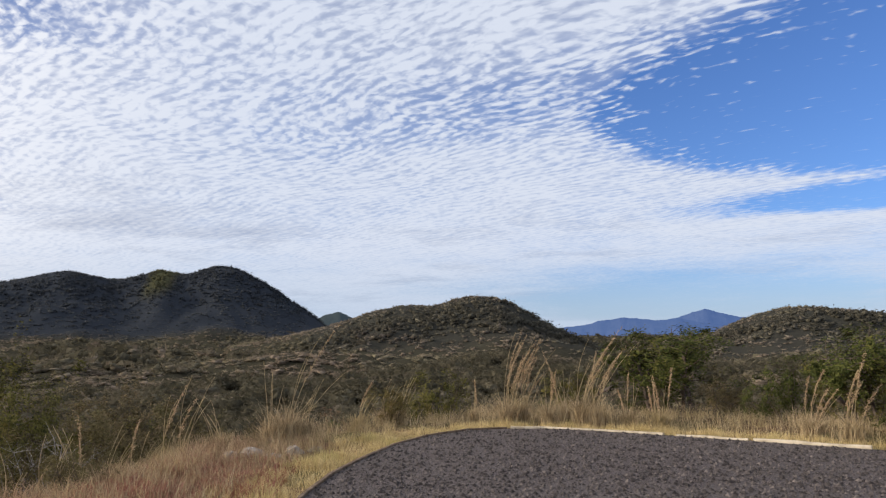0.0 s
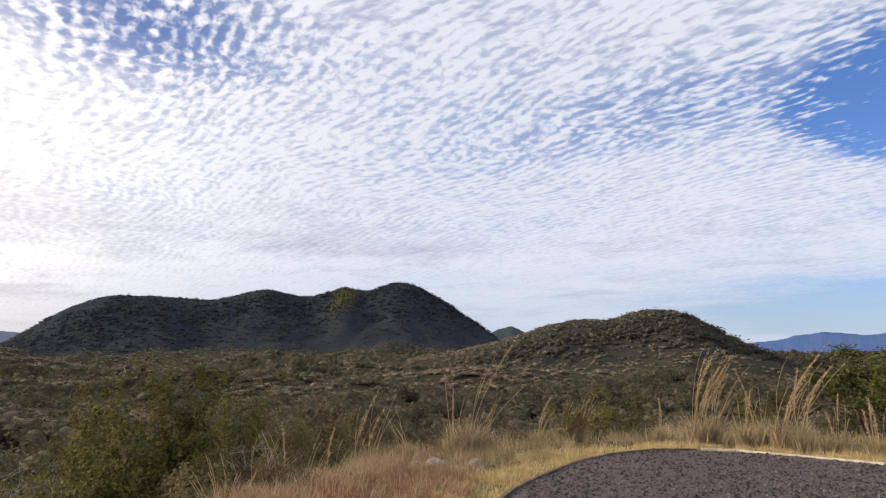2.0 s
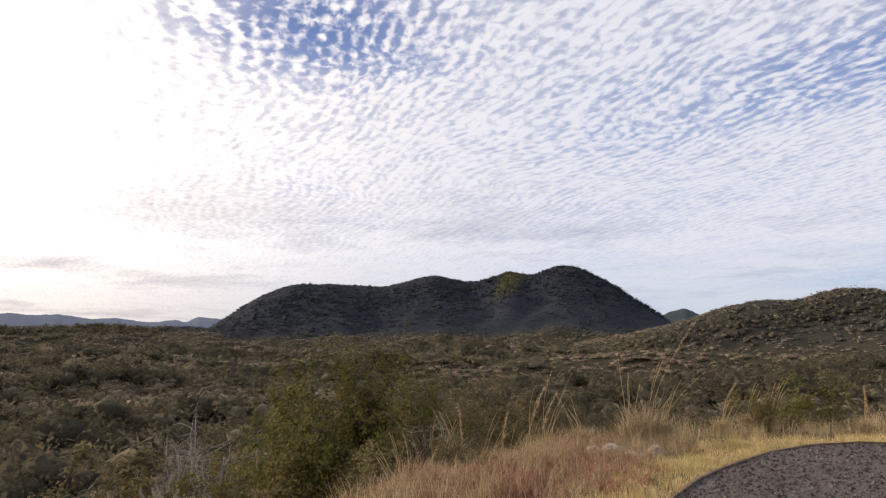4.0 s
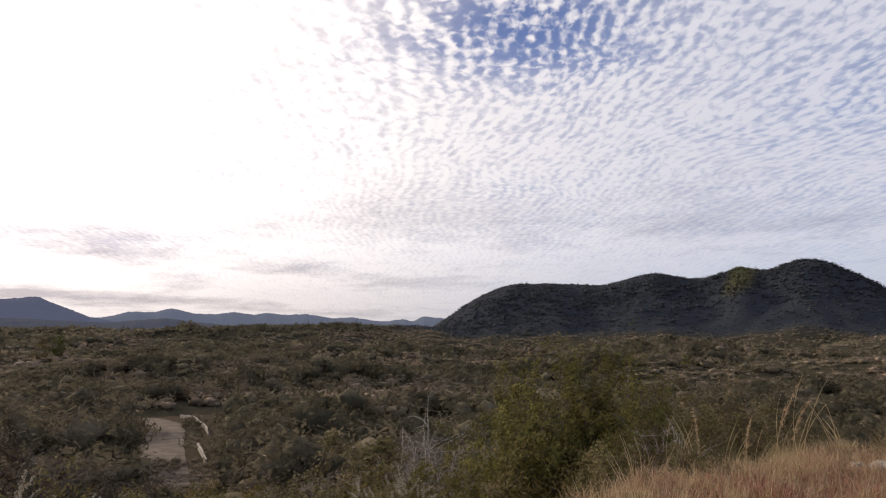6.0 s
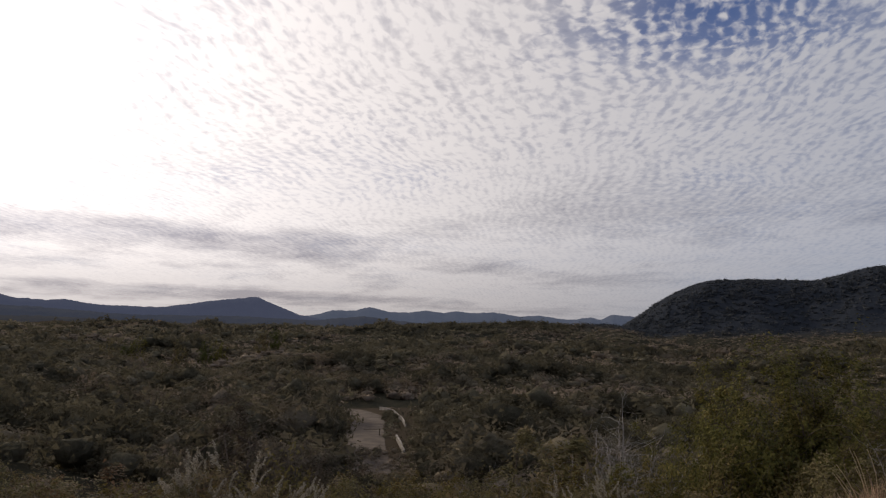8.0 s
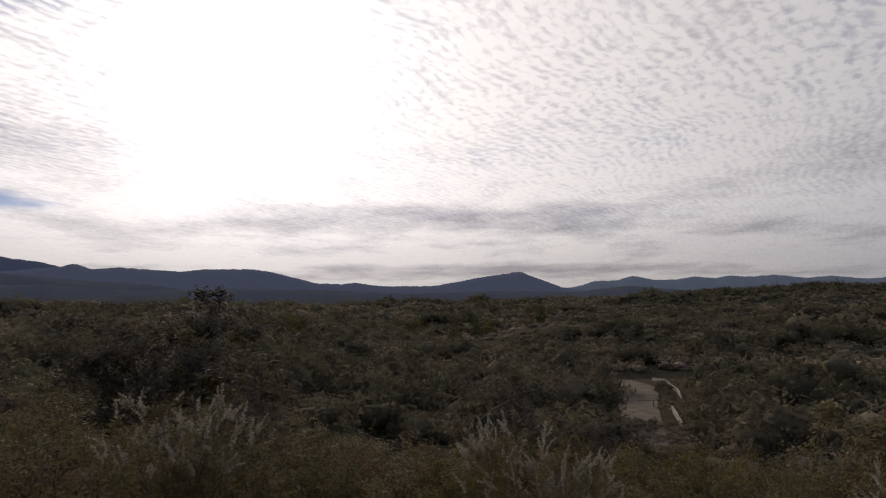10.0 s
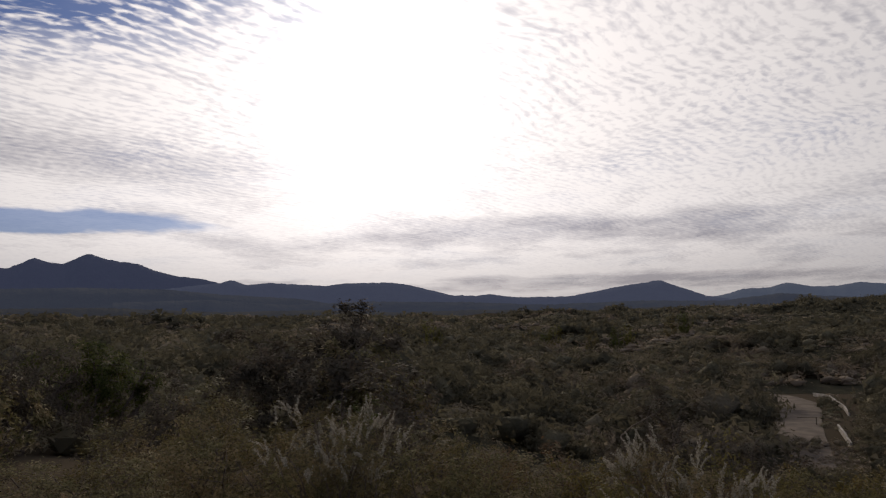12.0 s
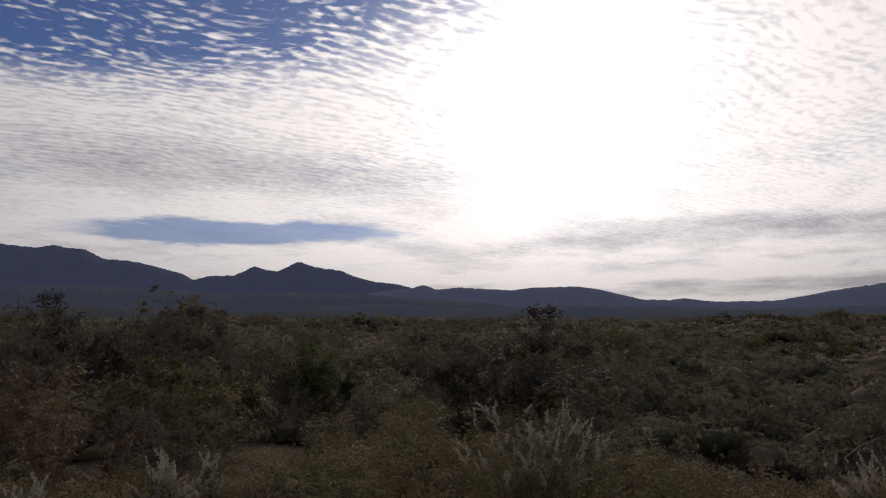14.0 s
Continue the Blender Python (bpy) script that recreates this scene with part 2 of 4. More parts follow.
MAT_WALL = plain_material("lime_washed_wall", (0.17, 0.155, 0.14), (0.34, 0.31, 0.28), 0.8)
MAT_ROOF = plain_material("sheet_roof", (0.26, 0.26, 0.26), (0.42, 0.42, 0.41), 0.5, 0.5)
MAT_DOOR = plain_material("dark_door", (0.05, 0.04, 0.03), (0.09, 0.07, 0.05), 2.0)


def far_haze_material(name, dark, light, air):
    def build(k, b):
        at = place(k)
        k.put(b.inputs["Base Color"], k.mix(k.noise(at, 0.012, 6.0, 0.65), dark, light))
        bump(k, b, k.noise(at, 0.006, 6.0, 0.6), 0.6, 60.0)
        # an even glow of the surface stands in for the haze before it
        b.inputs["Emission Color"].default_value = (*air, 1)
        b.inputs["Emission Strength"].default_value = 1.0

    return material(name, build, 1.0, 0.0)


# each range holds its own depth of haze in colour and glow
MAT_FAR = far_haze_material("distant_range", (0.02, 0.027, 0.04), (0.045, 0.052, 0.065), (0.074, 0.082, 0.124))
MAT_LOW = far_haze_material("low_range", (0.03, 0.035, 0.045), (0.055, 0.062, 0.07), (0.095, 0.112, 0.155))
MAT_SOUTH = far_haze_material("dark_range", (0.02, 0.024, 0.034), (0.04, 0.045, 0.055), (0.050, 0.058, 0.100))
MAT_BLUE = far_haze_material("blue_range", (0.02, 0.03, 0.05), (0.05, 0.06, 0.08), (0.052, 0.098, 0.24))
MAT_FOOT = far_haze_material("foot_hills", (0.022, 0.024, 0.022), (0.05, 0.05, 0.042), (0.043, 0.051, 0.080))
MAT_PLAIN = far_haze_material("hazy_plain", (0.024, 0.024, 0.018), (0.055, 0.052, 0.038), (0.034, 0.037, 0.052))
MAT_HUMP = far_haze_material("hazy_hump", (0.02, 0.026, 0.024), (0.04, 0.048, 0.042), (0.020, 0.028, 0.040))


# ---------------------------------------------------------------- mesh helpers
def mesh_of(name, verts, faces, mat, smooth=False):
    """A mesh from an array of places and an array of faces, all with as many corners."""
    verts, faces = np.asarray(verts, np.float32), np.asarray(faces, np.int32)
    me = bpy.data.meshes.new(name)
    me.vertices.add(len(verts))
    me.vertices.foreach_set("co", verts.ravel())
    n = faces.shape[1]
    me.loops.add(faces.size)
    me.loops.foreach_set("vertex_index", faces.ravel())
    me.polygons.add(len(faces))
    me.polygons.foreach_set("loop_start", np.arange(0, faces.size, n, dtype=np.int32))
    me.polygons.foreach_set("use_smooth", np.full(len(faces), smooth))
    me.update(calc_edges=True)
    me.materials.append(mat)
    return me


def smoothstep(lo, hi, v):
    t = np.clip((np.asarray(v, float) - lo) / (hi - lo), 0, 1)
    return t * t * (3 - 2 * t)


rng = np.random.default_rng(7)
WAVES = [(rng.uniform(0, 2 * math.pi), rng.uniform(0, 2 * math.pi)) for _ in range(24)]


def swell(x, y, length, octaves=4, first=0):
    """Soft uneven relief about 0, with waves about `length` long."""
    s, amp = 0.0, 1.0
    for i in range(octaves):
        for j in range(3):
            a, ph = WAVES[(first + 3 * i + j) % 24]
            w = 2 * math.pi / length * (1 + 0.37 * j)
            s = s + amp * np.sin(w * (x * math.cos(a) + y * math.sin(a)) + ph + 1.3 * np.sin(w * 0.6 * (x * math.sin(a) - y * math.cos(a)) + 2 * ph))
        length, amp = length * 0.47, amp * 0.5
    return s / 4.0


# ---------------------------------------------------------------- the lie of the land
# ridges: distance, depth, height of the woods on it, and summits and saddles as (bearing, angle up)
RIDGES = {
    "main": (1100, 210, 3.5, [(8.6, 0.5), (10.5, 2.5), (12.3, 3.6), (14.1, 4.9), (15.9, 5.85), (17.2, 6.5), (19, 6.45), (20.2, 5.85), (21.1, 5.7), (22.3, 6.2),
                              (23.9, 5.6), (25.5, 5.18), (27.2, 5.6), (29.1, 5.87), (31.3, 5.3), (33, 4.87), (35.6, 5.07), (40.5, 5.07), (42.3, 4.35), (44.2, 3.2), (46.5, 1.6), (49, 0.5)]),
    "middle": (620, 150, 3.5, [(-14, -0.6), (-11.7, 0.3), (-9.9, 1.1), (-7.7, 2.3), (-5.9, 3.5), (-4.5, 4.05), (-2.4, 4.3), (-1.2, 4.1), (0.7, 3.5), (3, 3.6),
                               (5.9, 3.1), (8, 2.4), (10.5, 1.7), (14, 0.9), (18, 0.2)]),
    "right": (700, 160, 3.5, [(-50, 0.0), (-40, 1.2), (-32, 2.05), (-30, 2.45), (-28, 2.75), (-26, 2.7), (-23.7, 2.1), (-21.6, 1.2), (-19.5, 0.0), (-17, -1.0)]),
    "rise": (930, 190, 3.5, [(40, 0.2), (44, 1.0), (48, 1.45), (51, 1.3), (55, 1.5), (58, 1.25), (61, 1.35), (64, 1.0), (67, 0.9), (71, 0.4), (76, -0.3)]),
}
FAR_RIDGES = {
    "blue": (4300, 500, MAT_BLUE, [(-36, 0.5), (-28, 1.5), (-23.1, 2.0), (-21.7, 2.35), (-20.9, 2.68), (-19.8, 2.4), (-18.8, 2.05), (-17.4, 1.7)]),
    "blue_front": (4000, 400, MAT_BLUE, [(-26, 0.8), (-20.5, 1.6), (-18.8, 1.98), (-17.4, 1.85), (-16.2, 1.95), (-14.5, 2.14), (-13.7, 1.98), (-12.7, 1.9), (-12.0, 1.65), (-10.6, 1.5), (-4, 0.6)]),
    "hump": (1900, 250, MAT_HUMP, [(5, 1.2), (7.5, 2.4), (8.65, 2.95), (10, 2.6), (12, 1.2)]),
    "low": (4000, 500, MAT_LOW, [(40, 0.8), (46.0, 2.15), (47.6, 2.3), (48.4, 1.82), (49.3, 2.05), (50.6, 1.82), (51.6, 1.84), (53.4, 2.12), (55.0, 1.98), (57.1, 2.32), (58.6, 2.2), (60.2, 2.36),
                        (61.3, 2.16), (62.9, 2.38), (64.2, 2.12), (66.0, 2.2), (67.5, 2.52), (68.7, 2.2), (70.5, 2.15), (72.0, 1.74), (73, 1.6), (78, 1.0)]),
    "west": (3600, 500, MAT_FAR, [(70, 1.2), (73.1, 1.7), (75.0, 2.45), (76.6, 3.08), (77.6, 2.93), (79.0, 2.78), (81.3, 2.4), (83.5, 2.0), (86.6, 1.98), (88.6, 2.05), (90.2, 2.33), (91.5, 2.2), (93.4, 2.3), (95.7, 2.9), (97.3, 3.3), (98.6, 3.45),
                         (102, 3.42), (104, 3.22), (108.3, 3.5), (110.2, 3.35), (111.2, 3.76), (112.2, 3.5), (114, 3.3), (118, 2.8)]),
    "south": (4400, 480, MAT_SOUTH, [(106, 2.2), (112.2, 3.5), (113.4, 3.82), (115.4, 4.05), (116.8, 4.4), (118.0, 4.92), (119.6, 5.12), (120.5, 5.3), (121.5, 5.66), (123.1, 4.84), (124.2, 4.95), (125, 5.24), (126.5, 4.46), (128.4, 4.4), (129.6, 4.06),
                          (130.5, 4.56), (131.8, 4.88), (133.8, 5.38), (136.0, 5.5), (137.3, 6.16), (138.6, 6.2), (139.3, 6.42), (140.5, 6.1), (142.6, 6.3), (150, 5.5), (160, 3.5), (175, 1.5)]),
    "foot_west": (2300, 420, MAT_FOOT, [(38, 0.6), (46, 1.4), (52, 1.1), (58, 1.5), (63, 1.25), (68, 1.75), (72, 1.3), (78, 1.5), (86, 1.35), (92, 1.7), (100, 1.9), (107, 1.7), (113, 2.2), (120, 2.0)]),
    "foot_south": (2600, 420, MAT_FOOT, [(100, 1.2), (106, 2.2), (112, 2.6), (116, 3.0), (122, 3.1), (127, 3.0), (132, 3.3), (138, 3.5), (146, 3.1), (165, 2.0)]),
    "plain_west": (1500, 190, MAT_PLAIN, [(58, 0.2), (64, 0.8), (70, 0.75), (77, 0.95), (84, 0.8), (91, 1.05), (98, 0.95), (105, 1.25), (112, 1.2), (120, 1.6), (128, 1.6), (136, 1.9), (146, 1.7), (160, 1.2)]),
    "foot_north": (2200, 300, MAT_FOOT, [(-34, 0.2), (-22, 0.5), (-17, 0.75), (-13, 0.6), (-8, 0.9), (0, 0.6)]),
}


def ridge_line(az, line, soft=0.7):
    xs, ys = zip(*line)
    return sum(np.interp(np.asarray(az) + d, xs, ys, left=-9, right=-9) for d in np.linspace(-soft, soft, 5)) / 5


# outline of the gravelled turning place, going round clockwise from the near left corner
PAD = [(-1.75, -5), (-1.68, 2), (-1.6, 5.5), (-1.5, 7.7), (-1.4, 8.9), (-1.18, 10), (-0.8, 11.5), (-0.28, 12.55), (0.45, 13.25), (1.2, 13.46), (1.9, 13.4),
       (2.8, 12.95), (3.83, 12.22), (5, 11.35), (6.24, 10.4), (9, 8.2), (12, 5.6), (12, -5)]


def beyond_pad(x, y):
    """Metres outside the edge of the gravel; 0 on it."""
    x, y = np.asarray(x, float), np.asarray(y, float)
    best, inside = np.full(np.broadcast(x, y).shape, 1e9), np.zeros(np.broadcast(x, y).shape, bool)
    for (ax, ay), (bx, by) in zip(PAD, PAD[1:] + PAD[:1]):
        dx, dy = bx - ax, by - ay
        t = np.clip(((x - ax) * dx + (y - ay) * dy) / (dx * dx + dy * dy), 0, 1)
        best = np.minimum(best, np.hypot(x - ax - t * dx, y - ay - t * dy))
        if ay != by:
            inside ^= ((ay > y) != (by > y)) & (x < (bx - ax) * (y - ay) / (by - ay) + ax)
    return np.where(inside, 0.0, best)


def ground_base(x, y):
    r, az = np.hypot(x, y), np.degrees(np.arctan2(-x, y))
    edge = np.interp(az, [-180, -90, -45, -5, 8, 20, 45, 160, 180], [14, 16, 17, 17, 14, 11, 5.5, 4.5, 14])
    drop = np.interp(az, [-60, 0, 30, 85, 105, 125, 150], [16, 19, 20, 19, 11, 7, 6])
    z = -drop * (1 - np.exp(-np.maximum(r - edge, 0) / 48.0))
    up = np.interp(az, [-60, -20, -5, 20, 60, 95, 125, 160], [0.2, 0.2, 0.7, 1.1, 0.8, 0.45, 0.8, 1.0])
    k = smoothstep(170, 1500, r)
    z = z * (1 - k) + k * r * np.tan(np.radians(up))
    calm = 1 - 0.85 * np.exp(-(((az - 66) / 6) ** 2 + ((r - 160) / 70) ** 2))
    z = z + swell(x, y, 300.0, 4) * (1.0 * smoothstep(40, 120, r) + 9.0 * smoothstep(130, 420, r)) * calm
    z = z + swell(x, y, 9.0, 3, 5) * 0.10 * smoothstep(0.4, 2.5, beyond_pad(x, y))
    return z


def land(x, y):
    """Height of the ground."""
    x, y = np.asarray(x, float), np.asarray(y, float)
    r, az = np.hypot(x, y), np.degrees(np.arctan2(-x, y))
    z = ground_base(x, y)
    base = z
    for dist, deep, woods, line in RIDGES.values():
        wig = az + swell(x, y, 300.0, 3, 2) * 0.5 * smoothstep(0, 0.4, np.abs(r - dist) / deep)
        top = EYE + dist * np.tan(np.radians(ridge_line(wig, line))) - woods
        w = np.exp(-((r - dist) / (deep * np.where(r < dist, 1.0, 0.7))) ** 2)
        gully = swell(x, y, 130.0, 3, 9) * 9 * w * (1 - w) * 2
        z = np.maximum(z, base + (top - base) * w + gully * (top > base + 8))
    return z


# one sheet of ground out to the horizon, finer in the half that is looked at
fan = np.concatenate([np.arange(-52, 156, 0.5), np.arange(156, 308, 4.0)])
reach = np.concatenate([[0.4], np.geomspace(2.0, 24, 40), np.geomspace(25.5, 400, 80), np.geomspace(408, 1500, 60), np.geomspace(1560, 4900, 12)])
A, R = np.meshgrid(np.radians(fan), reach)
gx, gy = -R * np.sin(A), R * np.cos(A)
gz = land(gx, gy)
nr, na = gx.shape
idx = np.arange(nr * na).reshape(nr, na)
nxt = np.roll(idx, -1, axis=1)
quads = np.stack([idx[:-1], nxt[:-1], nxt[1:], idx[1:]], -1).reshape(-1, 4)
sheet = mesh_of("ground", np.stack([gx, gy, gz], -1).reshape(-1, 3), quads[:, ::-1], MAT_GROUND, True)
tagged(new("ground", sheet), "dry soil of a hilltop falling to a wooded valley", "ground", kind="structure")


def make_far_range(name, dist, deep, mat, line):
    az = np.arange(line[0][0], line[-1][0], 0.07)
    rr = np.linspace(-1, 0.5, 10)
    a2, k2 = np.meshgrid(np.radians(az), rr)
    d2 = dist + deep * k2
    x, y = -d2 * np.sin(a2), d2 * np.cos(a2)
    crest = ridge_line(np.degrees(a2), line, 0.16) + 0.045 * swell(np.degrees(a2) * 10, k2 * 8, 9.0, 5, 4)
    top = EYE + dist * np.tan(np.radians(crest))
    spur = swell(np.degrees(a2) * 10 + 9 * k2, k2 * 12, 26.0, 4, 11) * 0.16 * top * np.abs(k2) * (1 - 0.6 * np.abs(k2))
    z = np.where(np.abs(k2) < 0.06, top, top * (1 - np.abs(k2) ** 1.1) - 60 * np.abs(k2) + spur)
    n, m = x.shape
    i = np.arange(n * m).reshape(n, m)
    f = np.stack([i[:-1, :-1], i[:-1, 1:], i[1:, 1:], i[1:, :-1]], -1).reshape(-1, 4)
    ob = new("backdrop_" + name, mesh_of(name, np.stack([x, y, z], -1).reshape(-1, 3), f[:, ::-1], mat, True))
    tagged(ob, "distant mountain range on the horizon, blue-grey haze painted into it", "mountain range", kind="structure")


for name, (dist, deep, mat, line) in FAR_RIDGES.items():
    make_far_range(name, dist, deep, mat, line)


# ---------------------------------------------------------------- woods
def ico(level):
    bm = bmesh.new()
    bmesh.ops.create_icosphere(bm, subdivisions=level, radius=1.0)
    v = np.array([p.co[:] for p in bm.verts])
    f = np.array([[p.index for p in q.verts] for q in bm.faces])
    bm.free()
    return v, f


def crown_form(seed, clumps, each, leaf):
    """A ragged crown of radius about 1 over its foot: clumps of leaves of many sizes, with gaps between them."""
    g = np.random.default_rng(seed)
    d = g.normal(size=(clumps, 3))
    d[:, 2] = np.abs(d[:, 2]) * 0.8 - 0.2
    d /= np.linalg.norm(d, axis=1)[:, None]
    mid = d * g.uniform(0.35, 0.85, (clumps, 1))
    wide = g.uniform(0.18, 0.42, clumps)
    k = np.repeat(np.arange(clumps), each)
    e = g.normal(size=(len(k), 3))
    e[:, 2] = np.abs(e[:, 2]) - 0.3
    e /= np.linalg.norm(e, axis=1)[:, None]
    c = mid[k] + e * (wide[k] * g.uniform(0.6, 1.1, len(k)))[:, None]
    out = e + 0.6 * d[k] + g.normal(0, 0.25, e.shape)
    out /= np.linalg.norm(out, axis=1)[:, None]
    t = leaf * np.clip(g.normal(0, 1, (len(k), 3, 3)), -1.7, 1.7)
    t = c[:, None, :] + t - 0.75 * np.einsum("nij,nj->ni", t, out)[:, :, None] * out[:, None, :]
    v = t.reshape(-1, 3)
    f = np.arange(len(v)).reshape(-1, 3)
    # the dense heart that fills the gaps
    hv, hf = ico(1)
    f = np.concatenate([f, hf + len(v)])
    v = np.concatenate([v, hv * g.uniform(0.35, 0.62, (len(hv), 1))])
    v[:, 2] = v[:, 2] * 0.75 + 0.5
    return v, f


def scatter(forms, x, y, z, size, tall, mat, name, label, category):
    """All crowns of a wood, as one mesh."""
    vs, fs, n0 = [], [], 0
    pick = rng.integers(0, len(forms), len(x))
    for i, (v, f) in enumerate(forms):
        m = pick == i
        if not m.any():
            continue
        a = rng.uniform(0, 2 * math.pi, m.sum())
        c, s = np.cos(a)[:, None], np.sin(a)[:, None]
        sx, sz = size[m][:, None], tall[m][:, None]
        w = np.stack([(v[:, 0] * c - v[:, 1] * s) * sx + x[m][:, None], (v[:, 0] * s + v[:, 1] * c) * sx + y[m][:, None], v[:, 2] * sz + z[m][:, None]], -1)
        fs.append((f[None] + (n0 + np.arange(m.sum()) * len(v))[:, None, None]).reshape(-1, 3))
        vs.append(w.reshape(-1, 3))
        n0 += w.shape[0] * w.shape[1]
    me = mesh_of(name, np.concatenate(vs), np.concatenate(fs), mat)
    return tagged(new(name, me), label, category, kind="stuff")


def sow(r0, r1, spacing, az0=-40, az1=152):
    n = int(0.5 * radians(az1 - az0) * (r1 * r1 - r0 * r0) / spacing ** 2)
    r = np.sqrt(rng.uniform(r0 * r0, r1 * r1, n))
    a = np.radians(rng.uniform(az0, az1, n))
    return -r * np.sin(a), r * np.cos(a)


def stature(x, y):
    """How tall the woods grow: belts of high trees along the gullies, low scrub between."""
    r, az = np.hypot(x, y), np.degrees(np.arctan2(-x, y))
    belt = np.sin(2 * math.pi * (np.log(np.maximum(r, 1)) * 2.6 + 0.012 * az) + 0.8 * swell(x, y, 190.0, 3, 6))
    return 0.95 + 0.62 * belt + 0.22 * swell(x, y, 60.0, 3, 3)


def facing(x, y):
    """Leaves out the far sides of the hills."""
    r, az = np.hypot(x, y), np.degrees(np.arctan2(-x, y))
    show = np.ones(len(x), bool)
    for dist, deep, woods, line in list(RIDGES.values())[:3]:
        show &= ~((r > dist + 45) & (r < dist + 400) & (ridge_line(az, line) > 1.5))
    return show


def canopy_build(k, b):
    at = place(k)

    def read(name):
        return k.add("ShaderNodeAttribute", attribute_name=name).outputs["Fac"]

    tone = read("tone")
    twig = k.noise(at, 1.3, 5.0, 0.8)
    crown = k.noise(at, 0.30, 3.0, 0.7)
    leaf = k.add("ShaderNodeNewGeometry").outputs["Random Per Island"]
    t = k.math("ADD", k.math("MULTIPLY", tone, 0.66), k.math("MULTIPLY", k.step(twig, 0.36, 0.64), 0.10))
    t = k.math("ADD", t, k.math("ADD", k.math("MULTIPLY", k.step(crown, 0.34, 0.66), 0.14), k.math("MULTIPLY", leaf, 0.12)))
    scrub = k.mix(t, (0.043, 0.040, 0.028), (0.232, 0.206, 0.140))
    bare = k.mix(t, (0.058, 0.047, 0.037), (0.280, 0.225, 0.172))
    c = k.mix(k.step(k.math("ADD", k.noise(at, 0.014, 4.0, 0.6), k.math("MULTIPLY", tone, 0.30)), 0.58, 0.82), scrub, bare)
    # dark blue-grey leaf colour that stands for shade and haze on the main hill
    c = k.mix(read("shaded_green"), c, k.mix(t, (0.030, 0.035, 0.044), (0.112, 0.118, 0.122)))
    # lighter leaf colour that stands for a sunlit patch there
    c = k.mix(read("sun_patch"), c, k.mix(t, (0.06, 0.062, 0.034), (0.165, 0.160, 0.095)))
    k.put(b.inputs["Base Color"], c)
    bump(k, b, k.math("ADD", twig, k.math("MULTIPLY", crown, 2.0)), 0.8, 0.4)


MAT_CANOPY = material("canopy", canopy_build, 1.0, 0.01)
MAT_TWIGS = material("crown_leaves", canopy_build, 1.0, 0.03, "sheer")


def cleared(x, y):
    """1 in the woods, 0 on the road and where the woods end near the top of the hill."""
    r, az = np.hypot(x, y), np.degrees(np.arctan2(-x, y))
    road = smoothstep(60, 68, r) * smoothstep(222, 212, r) * smoothstep(62.6, 63.2, az + 0.8 * smoothstep(190, 205, r)) * smoothstep(70.0, 69.2, az)
    yard = np.exp(-(((az - 72.4) / 1.0) ** 2 + ((r - 440) / 16) ** 2))
    return (1 - road) * (1 - yard) * smoothstep(62, 74, r)


def hill_tones(x, y, z):
    r, az = np.hypot(x, y), np.degrees(np.arctan2(-x, y))
    # main hill: its shade, painted into the leaf colour
    hill_dark = smoothstep(1.5, 9, z - ground_base(x, y)) * smoothstep(790, 850, r) * smoothstep(7, 11, az) * smoothstep(51, 48, az)
    # nearer hills: a share of the same tint for their darker green
    hill_dark = hill_dark + 0.3 * smoothstep(1.5, 9, z - ground_base(x, y)) * smoothstep(430, 480, r) * smoothstep(790, 760, r) * smoothstep(13, 9, az)
    # the patch of sun by the saddle, kept out of the painted shade
    sunny = np.exp(-(((az - 22.0 - 0.0060 * (1090 - r)) / 0.9) ** 4)) * smoothstep(925, 985, r) * hill_dark
    return hill_dark * (1 - sunny), sunny


# low undergrowth that closes the floor of the woods
fan = np.arange(-38, 148, 0.5)
reach = np.concatenate([np.geomspace(60, 420, 110), np.geomspace(423, 1240, 90)])
A, R = np.meshgrid(np.radians(fan), reach)
cx, cy = -R * np.sin(A), R * np.cos(A)
cz = land(cx, cy)
keep_h = cleared(cx, cy)
hill_dark, sunny = hill_tones(cx, cy, cz)
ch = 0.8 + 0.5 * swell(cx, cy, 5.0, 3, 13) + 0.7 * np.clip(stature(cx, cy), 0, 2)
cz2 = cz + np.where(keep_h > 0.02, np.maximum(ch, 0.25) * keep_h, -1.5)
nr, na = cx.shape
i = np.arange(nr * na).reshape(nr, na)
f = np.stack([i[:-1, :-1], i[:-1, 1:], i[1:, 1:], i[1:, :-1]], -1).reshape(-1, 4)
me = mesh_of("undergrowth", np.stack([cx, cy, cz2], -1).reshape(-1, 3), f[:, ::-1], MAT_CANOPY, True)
# a low tone puts the shade between the crowns into the colour
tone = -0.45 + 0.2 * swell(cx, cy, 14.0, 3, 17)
for name, values in (("tone", tone), ("shaded_green", hill_dark), ("sun_patch", sunny)):
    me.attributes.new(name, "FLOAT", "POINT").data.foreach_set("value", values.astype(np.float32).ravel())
tagged(new("undergrowth", me), "low undergrowth of the dry woods, toned dark like the shade between crowns", "undergrowth", kind="stuff")
# the angle up to which the ground itself hides what lies behind it
HIDDEN = np.maximum.accumulate(np.degrees(np.arctan2(cz + 1.0 - EYE, R)), axis=0)


def in_sight(x, y, top):
    """Leaves out trees sunk behind a rise of the ground."""
    r, az = np.hypot(x, y), np.degrees(np.arctan2(-x, y))
    col = np.clip(np.round((az - fan[0]) / 0.5).astype(int), 0, len(fan) - 1)
    row = np.clip(np.searchsorted(reach, r) - 1, 0, len(reach) - 1)
    return np.degrees(np.arctan2(top + 1.5 - EYE, r)) > HIDDEN[row, col]


